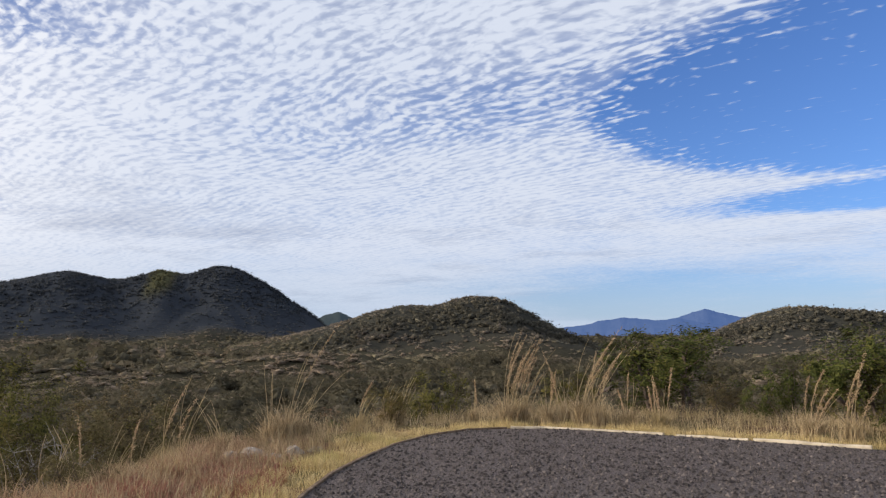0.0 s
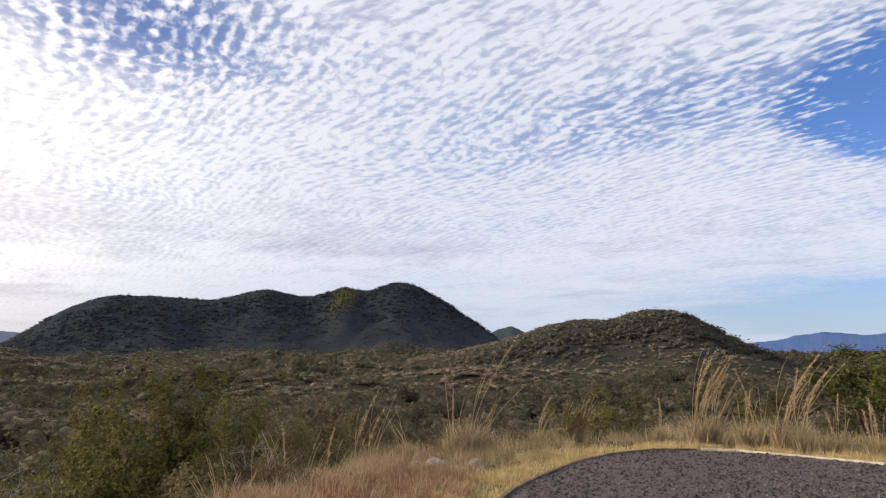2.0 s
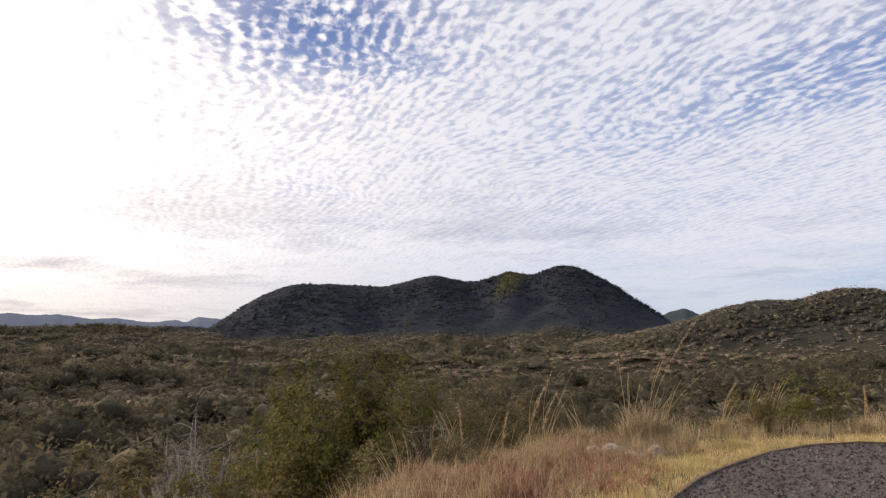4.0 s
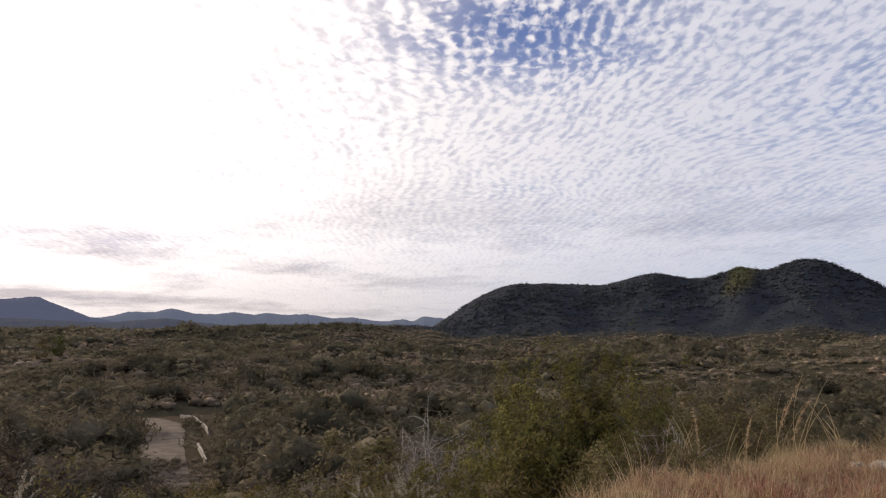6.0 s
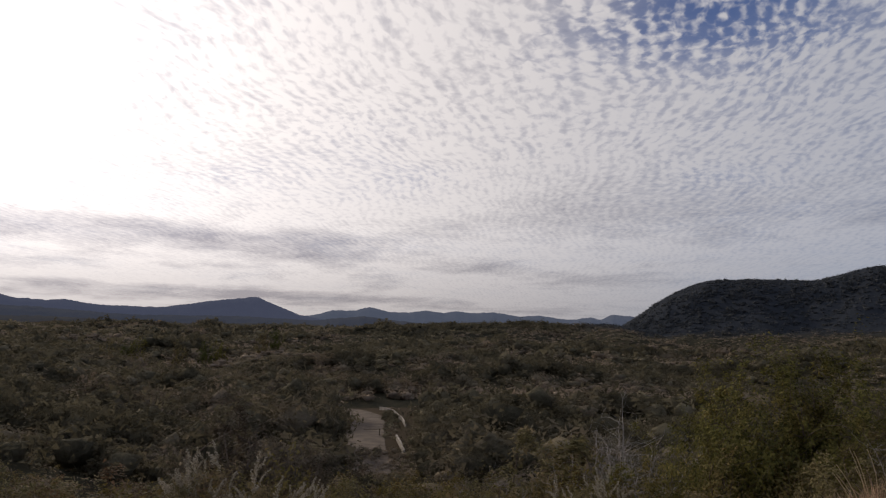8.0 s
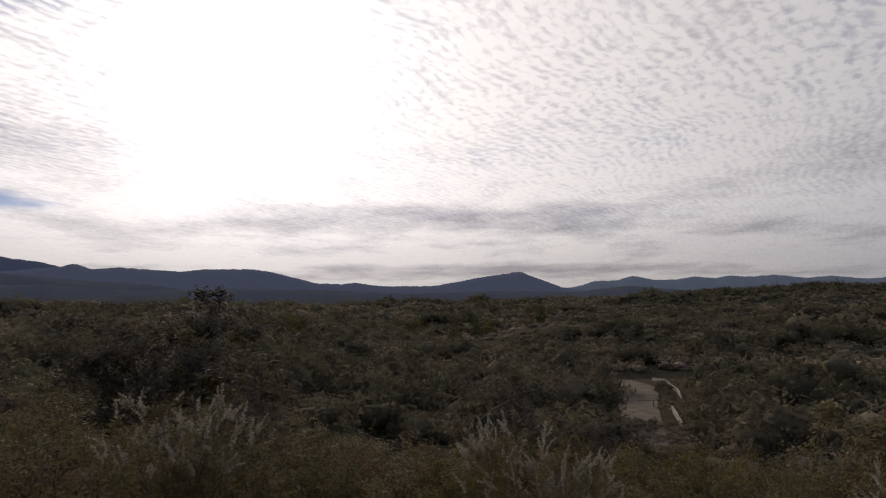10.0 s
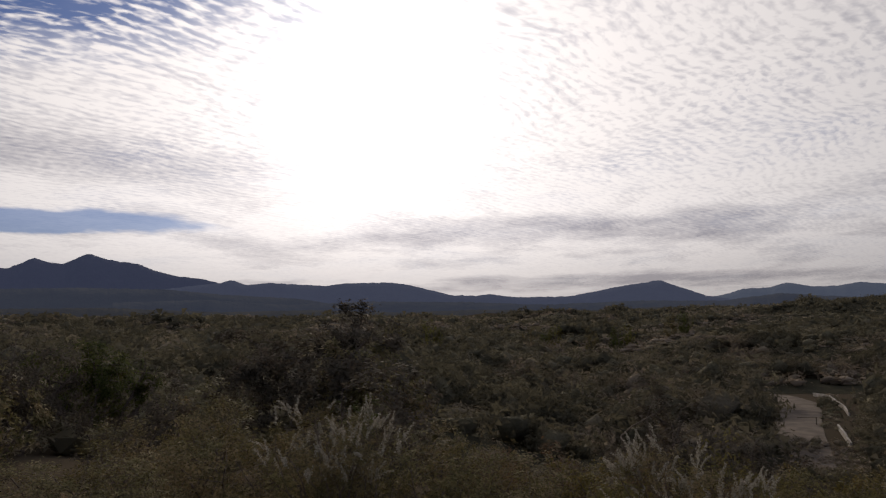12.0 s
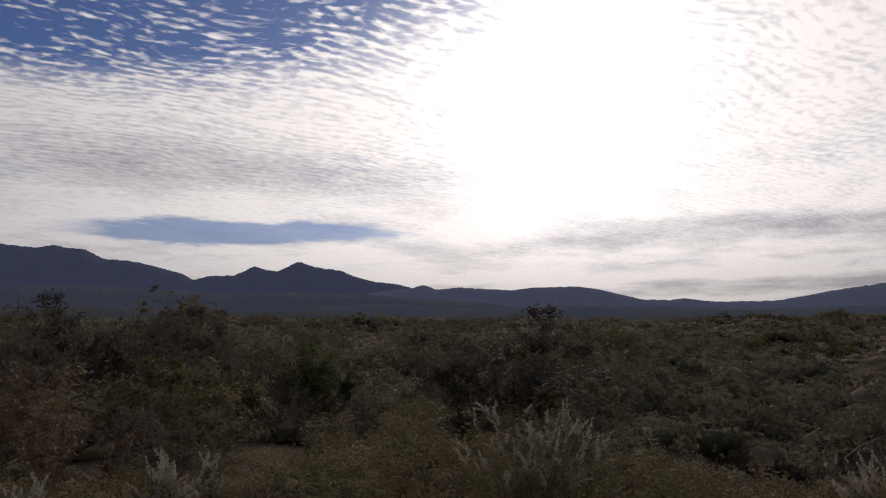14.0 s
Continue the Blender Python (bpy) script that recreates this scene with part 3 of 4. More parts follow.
def wood_crown(seed, level, leaves, leaf):
    """A crown of radius about 1 over its foot: billowing lobes of foliage with loose sprays of leaves on them."""
    g = np.random.default_rng(seed)
    lobes = g.integers(6, 10)
    mid = g.normal(size=(lobes, 3))
    mid[:, 2] = np.abs(mid[:, 2]) * 0.9 - 0.15
    mid *= (g.uniform(0.45, 0.80, lobes) / np.linalg.norm(mid, axis=1))[:, None]
    wide = g.uniform(0.30, 0.52, lobes)

    def skin(d):
        """How far the outermost lobe lies from the middle, along each way."""
        along_way = d @ mid.T
        off = (mid ** 2).sum(1)[None] - along_way ** 2
        hit = np.where(off < wide[None] ** 2, along_way + np.sqrt(np.maximum(wide[None] ** 2 - off, 0)), 0.0)
        return np.maximum(hit.max(1), 0.42)

    hv, hf = ico(level)
    hv = hv + g.normal(0, 0.06, hv.shape)
    hv /= np.linalg.norm(hv, axis=1)[:, None]
    heart = hv * (skin(hv) * 0.68)[:, None]
    d = g.normal(size=(leaves, 3))
    d[:, 2] = np.where(d[:, 2] < -0.35, -d[:, 2], d[:, 2])
    d /= np.linalg.norm(d, axis=1)[:, None]
    at = d * (skin(d) * g.uniform(0.80, 1.10, leaves))[:, None]
    near = mid[np.argmin(((at[:, None] - mid[None]) ** 2).sum(2) - wide[None] ** 2, axis=1)]
    out = at - near
    out = out / np.linalg.norm(out, axis=1)[:, None] + g.normal(0, 0.35, at.shape)
    out /= np.linalg.norm(out, axis=1)[:, None]
    t = leaf * np.clip(g.normal(0, 1, (leaves, 3, 3)), -1.5, 1.5)
    t = at[:, None, :] + t - 0.8 * np.einsum("nij,nj->ni", t, out)[:, :, None] * out[:, None, :]
    v = np.concatenate([heart, t.reshape(-1, 3)])
    f = np.concatenate([hf, np.arange(leaves * 3).reshape(-1, 3) + len(heart)])
    v[:, 2] = v[:, 2] * 0.85 + 0.62
    return v, f, np.arange(len(v)) >= len(heart)


def grow_woods(name, label, r0, r1, spacing, forms, az0=-37, az1=147, want=None, widest=1.0, clearing=False, shade=0.0):
    """The trees of one stretch of the woods, with their tones."""
    x, y = sow(r0, r1, spacing, az0, az1)
    keep = (cleared(x, y) < 0.2) if clearing else (cleared(x, y) > 0.9)
    if want is not None:
        keep &= want(x, y)
    x, y = x[keep], y[keep]
    z = land(x, y)
    tall = np.clip(stature(x, y), 0.35, 1.7)
    hill_dark, sunny = hill_tones(x, y, z)
    n = len(x)
    size = spacing * widest * rng.uniform(0.6, 1.1, n) * (0.7 + 0.3 * tall)
    high = size * rng.uniform(0.6, 0.95, n) * (0.42 + 0.58 * tall) * (1 - 0.25 * hill_dark)
    keep = in_sight(x, y, z + high * 1.4)
    x, y, z, size, high, hill_dark, sunny, tall = (v[keep] for v in (x, y, z, size, high, hill_dark, sunny, tall))
    tone = np.clip(rng.normal(0.52 - shade, 0.18, len(x)) + 0.75 * (0.95 - tall), 0, 1)
    vs, fs, at, thin, n0 = [], [], [], [], 0
    pick = rng.integers(0, len(forms), len(x))
    for i, (v, f, sprays) in enumerate(forms):
        m = np.nonzero(pick == i)[0]
        if not len(m):
            continue
        a = rng.uniform(0, 2 * math.pi, len(m))
        c, s = np.cos(a)[:, None], np.sin(a)[:, None]
        sx, sz = size[m][:, None], high[m][:, None]
        w = np.stack([(v[:, 0] * c - v[:, 1] * s) * sx + x[m][:, None], (v[:, 0] * s + v[:, 1] * c) * sx + y[m][:, None], v[:, 2] * sz + z[m][:, None]], -1)
        fs.append((f[None] + (n0 + np.arange(len(m)) * len(v))[:, None, None]).reshape(-1, 3))
        vs.append(w.reshape(-1, 3))
        at.append(np.repeat(m, len(v)))
        thin.append(np.tile(0.4 * sprays, len(m)))
        n0 += w.shape[0] * w.shape[1]
    at = np.concatenate(at)
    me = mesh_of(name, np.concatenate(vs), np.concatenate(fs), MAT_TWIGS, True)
    for key, values in (("tone", tone[at]), ("shaded_green", hill_dark[at]), ("sun_patch", sunny[at]), ("sheer", np.concatenate(thin))):
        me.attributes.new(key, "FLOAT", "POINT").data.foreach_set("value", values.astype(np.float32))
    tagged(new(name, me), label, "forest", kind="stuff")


def on_hill(x, y):
    return (land(x, y) - ground_base(x, y) > 4) & facing(x, y)


def on_plain(x, y):
    return (land(x, y) - ground_base(x, y) <= 4) & facing(x, y)


def in_belt(x, y):
    return stature(x, y) + rng.uniform(-0.3, 0.3, len(x)) > 1.0


def roadside(x, y):
    """The strips of brush between the dirt road and its wall, and on its far side."""
    r, az = np.hypot(x, y), np.degrees(np.arctan2(-x, y))
    return (az < 64.0) | (az > 69.1) | (r < 120) | ((r > 138) & (az > 64.9) & (az < 66.1))


grow_woods("roadside_brush", "low dry brush between the dirt road and its wall", 70, 212, 1.9, [wood_crown(880 + s, 1, 110, 0.12) for s in range(5)], 62.4, 70.2, roadside, 0.55, True)
grow_woods("valley_woods", "olive and brown scrub trees of the near valley", 68, 175, 4.3, [wood_crown(900 + s, 1, 200, 0.095) for s in range(9)])
grow_woods("middle_woods", "olive and brown dry forest over the valley floor", 175, 420, 5.4, [wood_crown(920 + s, 1, 54, 0.165) for s in range(9)])
grow_woods("tall_woods", "taller dark trees in belts over the valley scrub", 66, 430, 9.0, [wood_crown(980 + s, 1, 220, 0.085) for s in range(9)], want=in_belt, widest=0.66, shade=-0.08)
grow_woods("far_woods", "dry forest over the far valley floor", 420, 1230, 8.4, [wood_crown(940 + s, 1, 18, 0.29) for s in range(9)], want=on_plain, widest=0.85)
grow_woods("hill_woods", "dry green forest over the wooded hills, the main hill darkened as in shade", 420, 1200, 5.2, [wood_crown(960 + s, 1, 16, 0.26) for s in range(9)], want=on_hill, widest=0.8)


x, y = sow(42, 76, 4.6)
keep = (np.hypot(x, y) < 52) | (np.abs(np.degrees(np.arctan2(-x, y)) - 66.2) > 3.4)
x, y = x[keep], y[keep]
size = rng.uniform(1.4, 3.0, len(x)) * (1 + 0.45 * smoothstep(92, 104, np.degrees(np.arctan2(-x, y))))
scatter([crown_form(s, 22, 30, 0.050) for s in range(6)], x, y, land(x, y) - 0.5, size, size * rng.uniform(0.75, 1.2, len(x)), MAT_FOREST,
        "slope_woods", "olive and brown scrub trees on the lower slope", "forest")
x, y = sow(22, 44, 5.2, 96, 147)
size = rng.uniform(1.5, 2.7, len(x))
scatter([crown_form(50 + s, 26, 60, 0.040) for s in range(5)], x, y, land(x, y) - 0.4, size, size * rng.uniform(0.7, 1.05, len(x)), MAT_FOREST,
        "upper_slope_woods", "dark olive and brown trees on the slope below the gravel", "forest")


# ---------------------------------------------------------------- gravel place
def part(name, me, parent, label=""):
    """A mesh as a part of a thing."""
    ob = new(name, me)
    ob.parent = parent
    return tagged(ob, label)


def from_bmesh(name, bm, mat, smooth=False):
    me = bpy.data.meshes.new(name)
    bm.to_mesh(me)
    bm.free()
    me.materials.append(mat)
    for p in me.polygons:
        p.use_smooth = smooth
    return me


def joined(pieces):
    """Several (places, faces) as one."""
    vs, fs, n = [], [], 0
    for v, f in pieces:
        vs.append(v)
        fs.append(np.asarray(f) + n)
        n += len(v)
    return np.concatenate(vs), np.concatenate(fs)


bm = bmesh.new()
rim = [bm.verts.new((px, py, 0.03)) for px, py in PAD]
top = bm.faces.new(rim)
if top.normal.z < 0:
    top.normal_flip()
low = bmesh.ops.extrude_face_region(bm, geom=[top])
bmesh.ops.translate(bm, vec=(0, 0, -0.2), verts=[v for v in low["geom"] if isinstance(v, bmesh.types.BMVert)])
bmesh.ops.recalc_face_normals(bm, faces=bm.faces)
tagged(new("gravel_place", from_bmesh("gravel_place", bm, MAT_GRAVEL)), "dark grey gravel surface of a hilltop turning place", "gravel", kind="structure")

px, py = rng.uniform(-1.6, 9, 26000), rng.uniform(4.5, 13.4, 26000)
keep = (beyond_pad(px, py) == 0) & (rng.random(26000) < np.clip(8.0 / np.hypot(px, py), 0.3, 1))
px, py = px[keep], py[keep]
stone = np.array([(1, 0, 0), (-0.9, 0.1, 0), (0.1, 1, 0), (0, -0.9, 0.1), (0.1, 0, 0.8), (0, 0, -0.5)])
faces = np.array([(0, 2, 4), (2, 1, 4), (1, 3, 4), (3, 0, 4)])
a = rng.uniform(0, 6.3, len(px))
sz = rng.uniform(0.009, 0.026, len(px)) * rng.choice([1, 1, 1, 1.6], len(px))
c, s = np.cos(a)[:, None], np.sin(a)[:, None]
sv = np.stack([(stone[:, 0] * c - stone[:, 1] * s) * sz[:, None] + px[:, None], (stone[:, 0] * s + stone[:, 1] * c) * sz[:, None] + py[:, None],
               stone[:, 2] * sz[:, None] + 0.032], -1)


def stone_build(k, b):
    g = k.add("ShaderNodeNewGeometry")
    k.put(b.inputs["Base Color"], k.mix(k.math("POWER", g.outputs["Random Per Island"], 2.2), (0.026, 0.022, 0.022), (0.15, 0.128, 0.12)))


MAT_STONES = material("loose_stones", stone_build, 0.85)
tagged(new("loose_gravel", mesh_of("loose_gravel", sv.reshape(-1, 3), (faces[None] + (np.arange(len(px)) * 6)[:, None, None]).reshape(-1, 3), MAT_STONES)),
       "loose dark grey stones on the gravel place", "gravel", kind="stuff")


def edging(points, wide, tall, mat, label, group):
    """A length of edging that follows the points."""
    pts = [Vector((*p, 0)) for p in points]
    bm = bmesh.new()
    rings = []
    for i, p in enumerate(pts):
        d = (pts[min(i + 1, len(pts) - 1)] - pts[max(i - 1, 0)]).normalized()
        n = Vector((-d.y, d.x, 0)) * wide / 2
        wob = 0.006 * math.sin(7.3 * i + p.x)
        rings.append([bm.verts.new(p + o + Vector((0, 0, h + wob))) for o, h in ((-n, -0.08), (-n, tall - 0.008), (-n * 0.8, tall), (n * 0.8, tall), (n, tall - 0.008), (n, -0.08))])
    for r1, r2 in zip(rings, rings[1:]):
        for i in range(6):
            bm.faces.new((r1[i], r1[(i + 1) % 6], r2[(i + 1) % 6], r2[i]))
    bm.faces.new(rings[0])
    bm.faces.new(rings[-1][::-1])
    bmesh.ops.recalc_face_normals(bm, faces=bm.faces)
    return tagged(new("edging", from_bmesh("edging", bm, mat)), label, "edging", group)


def along(a, b, n=8):
    return [(a[0] + (b[0] - a[0]) * i / n, a[1] + (b[1] - a[1]) * i / n) for i in range(n + 1)]


PALE = "pale weathered edging board along the gravel"
edging([(1.25, 13.5), (1.9, 13.45), (2.8, 13.0), (3.8, 12.28)], 0.09, 0.06, MAT_EDGE, PALE, "pale edging boards")
edging(along((3.98, 12.14), (4.92, 11.46)), 0.09, 0.058, MAT_EDGE, PALE, "pale edging boards")
edging(along((4.99, 11.43), (6.28, 10.42)), 0.11, 0.07, MAT_EDGE, PALE, "pale edging boards")
edging([(-1.7, 2), (-1.63, 5.5), (-1.53, 7.7), (-1.43, 8.9), (-1.21, 10), (-0.83, 11.5), (-0.31, 12.58), (0.43, 13.3), (1.18, 13.52)], 0.05, 0.055, MAT_EDGE_DARK,
       "thin rusty brown edging strip between gravel and grass", "dark edging")


# ---------------------------------------------------------------- grass
def blades(x, y, z, tall, lean, width, mat, name, label, category, kind="stuff"):
    """Bent, tapering blades in one mesh."""
    n = len(x)
    a, b = rng.uniform(0, 6.3, n), rng.uniform(0, 6.3, n)
    out = np.stack([np.cos(a), np.sin(a)], -1) * (lean * tall)[:, None]
    side = np.stack([np.cos(b), np.sin(b)], -1) * width[:, None]
    base = np.stack([x, y], -1)
    lev = []
    for h, w in ((0.0, 1.0), (0.5, 0.75)):
        mid = base + out * h * h
        for sgn in (-1, 1):
            lev.append(np.concatenate([mid + sgn * w * 0.5 * side, (z + tall * h)[:, None]], 1))
    lev.append(np.concatenate([base + out, (z + tall * (1 - 0.25 * lean))[:, None]], 1))
    v = np.stack(lev, 1).reshape(-1, 3)
    f = np.array([(0, 1, 3), (0, 3, 2), (2, 3, 4)])
    return mesh_of(name, v, (f[None] + (np.arange(n) * 5)[:, None, None]).reshape(-1, 3), mat)


def lawn(count, box, want, tall, lean, width, colour, name, label, tufted=0.55):
    x, y = rng.uniform(box[0], box[1], count), rng.uniform(box[2], box[3], count)
    mid = rng.integers(0, max(count // 45, 1), count)
    tuft = rng.random(count) < tufted
    x = np.where(tuft, x[mid] + rng.normal(0, 0.07, count), x)
    y = np.where(tuft, y[mid] + rng.normal(0, 0.07, count), y)
    keep = rng.random(count) < want(x, y)
    x, y = x[keep], y[keep]
    t = rng.uniform(*tall, len(x)) * (1 + 0.6 * swell(x, y, 1.5, 3, 8))
    me = blades(x, y, land(x, y) - 0.02, t, rng.uniform(*lean, len(x)), rng.uniform(*width, len(x)), MAT_GRASS[colour], name, label, "grass")
    tagged(new(name, me), label, "grass", kind="stuff")


def near_edge(lo, hi):
    return lambda x, y: ((beyond_pad(x, y) > lo) & (beyond_pad(x, y) < hi + 0.5 * swell(x, y, 3.0, 2, 1))) * np.clip(0.75 + 0.5 * swell(x, y, 1.6, 2, 2), 0.1, 1)


def reddish(x, y):
    d = np.hypot((x + 4.2) / 2.0, (y - 9.3) / 2.6)
    return (beyond_pad(x, y) > 0.9) * np.clip(1.4 - d + 1.0 * swell(x, y, 1.4, 2, 4), 0, 1)


def slope(x, y):
    az = np.degrees(np.arctan2(-x, y))
    return (beyond_pad(x, y) > 0.8) * (np.hypot(x, y) < 19) * np.clip(0.55 + 1.1 * swell(x, y, 1.7, 3, 6), 0.04, 1) * np.interp(az, [-60, -30, 25, 45], [1, 1, 1, 0.25])


lawn(420000, (-4, 11, 3, 16), near_edge(0.05, 0.9), (0.06, 0.19), (0.1, 0.9), (0.004, 0.008), "yellow", "verge_grass", "short sunlit yellow grass along the gravel edge")
lawn(130000, (-9, 13, 4, 19), slope, (0.10, 0.40), (0.1, 1.0), (0.004, 0.009), "tan", "dry_grass", "knee-high dry tan grass on the slope")
lawn(70000, (-8.5, -1.5, 5, 14), reddish, (0.10, 0.34), (0.1, 0.9), (0.004, 0.008), "red", "reddish_grass", "dry reddish grass on the bank beside the gravel")


def pinkish(x, y):
    near = [np.exp(-(((x - a) / 0.55) ** 2 + ((y - b) / 0.45) ** 2)) for a, b in ((-2.75, 9.6), (-3.15, 8.9), (-3.6, 8.2), (-4.0, 9.8), (-3.3, 7.6), (-2.4, 8.1), (-2.5, 8.8))]
    return np.clip(sum(near) * (0.7 + 0.8 * swell(x, y, 0.7, 2, 10)), 0, 1)


lawn(34000, (-5, -1.9, 6.5, 11), pinkish, (0.05, 0.18), (0.4, 1.4), (0.008, 0.02), "pink", "pink_ground_cover", "low pinkish red ground cover on the bank")


# ---------------------------------------------------------------- shrubs and trees
def tube(points, r0, r1, sides=5):
    """A tapering branch through the points."""
    pts = np.asarray(points, float)
    n = len(pts)
    d = np.gradient(pts, axis=0)
    d /= np.linalg.norm(d, axis=1)[:, None] + 1e-9
    u = np.cross(d, [0.31, 0.17, 0.93])
    u /= np.linalg.norm(u, axis=1)[:, None] + 1e-9
    w = np.cross(d, u)
    a = np.arange(sides) * 2 * math.pi / sides
    r = np.linspace(r0, r1, n)[:, None, None]
    v = (pts[:, None] + r * (u[:, None] * np.cos(a)[None, :, None] + w[:, None] * np.sin(a)[None, :, None])).reshape(-1, 3)
    i = np.arange((n - 1) * sides).reshape(n - 1, sides)
    j = np.roll(i, -1, axis=1)
    return v, np.stack([i, j, j + sides, i + sides], -1).reshape(-1, 4)


def wander(g, start, way, length, steps, bend, rise=0.0):
    p, d, out = np.array(start, float), np.array(way, float), [np.array(start, float)]
    for _ in range(steps):
        d = d + g.normal(0, bend, 3) + np.array([0, 0, rise])
        d /= np.linalg.norm(d)
        p = p + d * length / steps
        out.append(p)
    return np.array(out)


def leaf_mesh(g, at, size, mat, name, long=1.5, heart=None):
    """Small leaves at the places given. heart: the middle of the crown, away from which they are turned."""
    n = len(at)
    up = g.normal(size=(n, 3))
    if heart is not None:
        out = at - heart
        up = up * 0.42 + out / (np.linalg.norm(out, axis=1)[:, None] + 1e-6) + (0, 0, 0.25)
    up /= np.linalg.norm(up, axis=1)[:, None]
    d = np.cross(up, g.normal(size=(n, 3)))
    d /= np.linalg.norm(d, axis=1)[:, None]
    e = np.cross(up, d)
    s = (size * g.uniform(0.6, 1.3, n))[:, None]
    v = np.stack([at - d * s * long / 2 + e * s * 0.4, at + d * s * long * 0.6, at - d * s * long / 2 - e * s * 0.4], 1).reshape(-1, 3)
    return mesh_of(name, v, np.arange(n * 3).reshape(-1, 3), mat)


def make_plant(name, seed, stems, height, spread, trunk, forks, leaves, leaf, colour, label, category, bark=None, spikes=0, droop=0.0, reach=0.5, bare=0.35, half=None, loose=0.03, fine=3, give=0.3):
    """A shrub or small tree: stems that fork into twigs, with leaves along the outer twigs. Its foot is at the origin."""
    g = np.random.default_rng(seed)
    thing = tagged(new(name), label, category)
    bark = bark or MAT_BARK
    twigs, anchors, trunks = [], [], []
    for i in range(stems):
        a = 2 * math.pi * (i + g.uniform(-0.3, 0.3)) / stems
        out = spread * g.uniform(0.3, 0.8)
        main = wander(g, (0.06 * math.cos(a), 0.06 * math.sin(a), -0.15), (out * math.cos(a), out * math.sin(a), 1.0), height * g.uniform(0.72, 1.0), 7, 0.12)
        trunks.append(tube(main, trunk, trunk * 0.3))
        for _ in range(forks):
            k = g.integers(2, 8)
            way = main[min(k, 7)] - main[max(k - 1, 0)]
            way = way / np.linalg.norm(way) * 0.6 + g.normal(0, 0.7, 3) * (1, 1, 0.6)
            way[2] = way[2] * 0.7 + 0.12
            limb = wander(g, main[min(k, 7)], way / np.linalg.norm(way), height * reach * g.uniform(0.5, 1.0), 4, 0.2, -droop)
            twigs.append(tube(limb, trunk * 0.3, trunk * 0.09, 3))
            for _ in range(fine):
                q = limb[g.integers(1, 5)]
                tw = wander(g, q, g.normal(0, 1, 3) + (0, 0, 0.5), height * reach * 0.35, 2 if fine < 3 else 3, 0.25, -droop)
                twigs.append(tube(tw, trunk * 0.12, trunk * 0.05, 3))
                anchors.append(tw)
            anchors.append(limb[1:])
    # bring it to its height and, where given, its half width
    pts = np.concatenate(anchors)
    up = height / np.percentile(pts[:, 2], 98)
    out = up if half is None else half / np.percentile(np.hypot(pts[:, 0], pts[:, 1]), 90)
    fit = np.array([out, out, up])
    heart, span = (0.46, 0.54) if bare < 0.3 else (0.62, 0.40)
    girth = height * 0.5 if half is None else half

    def shaped(v):
        """Draws what sticks out back into a rounded, still uneven, outline."""
        v = v * fit
        d = (v - (0, 0, heart * height)) / (girth, girth, span * height)
        far = np.linalg.norm(d, axis=1)
        pull = np.where((far > 0.9) & (v[:, 2] > 0.3 * height), (0.9 + give * (far - 0.9)) / np.maximum(far, 1e-6), 1.0)
        return (0, 0, heart * height) + (v - (0, 0, heart * height)) * pull[:, None]

    for v, f in trunks:
        part("stem", mesh_of("stem", shaped(v), f, bark, True), thing)
    v, f = joined(twigs)
    tagged(part("twig", mesh_of("twig", shaped(v), f, bark, True), thing), kind="stuff")
    anchors = [shaped(a) for a in anchors]
    if leaves:
        pts = np.concatenate(anchors)
        pts = pts[pts[:, 2] > height * bare * g.uniform(0.4, 1.2, len(pts))]
        share = g.lognormal(0, 0.9, len(pts))  # some sprays are full, others nearly bare
        at = pts[g.choice(len(pts), leaves, p=share / share.sum())] + g.normal(0, height * loose * 0.75, (leaves, 3))
        tagged(part("foliage", leaf_mesh(g, at, leaf, MAT_LEAF[colour], "foliage", 1.5, np.array((0, 0, heart * height))), thing), kind="stuff")
    bloom = []
    for _ in range(spikes):
        base = anchors[g.integers(0, len(anchors))][-1]
        if base[2] < height * 0.45:
            continue
        lean = base[:2] / (np.linalg.norm(base[:2]) + 0.2) * 0.8
        sp = wander(g, base, (lean[0] + g.normal(0, 0.3), lean[1] + g.normal(0, 0.3), 1.0), g.uniform(0.10, 0.27), 9, 0.14, 0.03)
        fat = np.repeat(np.linspace(0.011, 0.005, 9), 12)[:, None]
        bloom.append(np.repeat(sp[1:], 12, axis=0) + g.normal(0, 1, (108, 3)) * fat)
    if bloom:
        tagged(part("blossom", leaf_mesh(g, np.concatenate(bloom), 0.015, MAT_LEAF["pale"], "blossom", 1.2), thing, "pale grey-white flower spikes"), kind="stuff")
    return thing


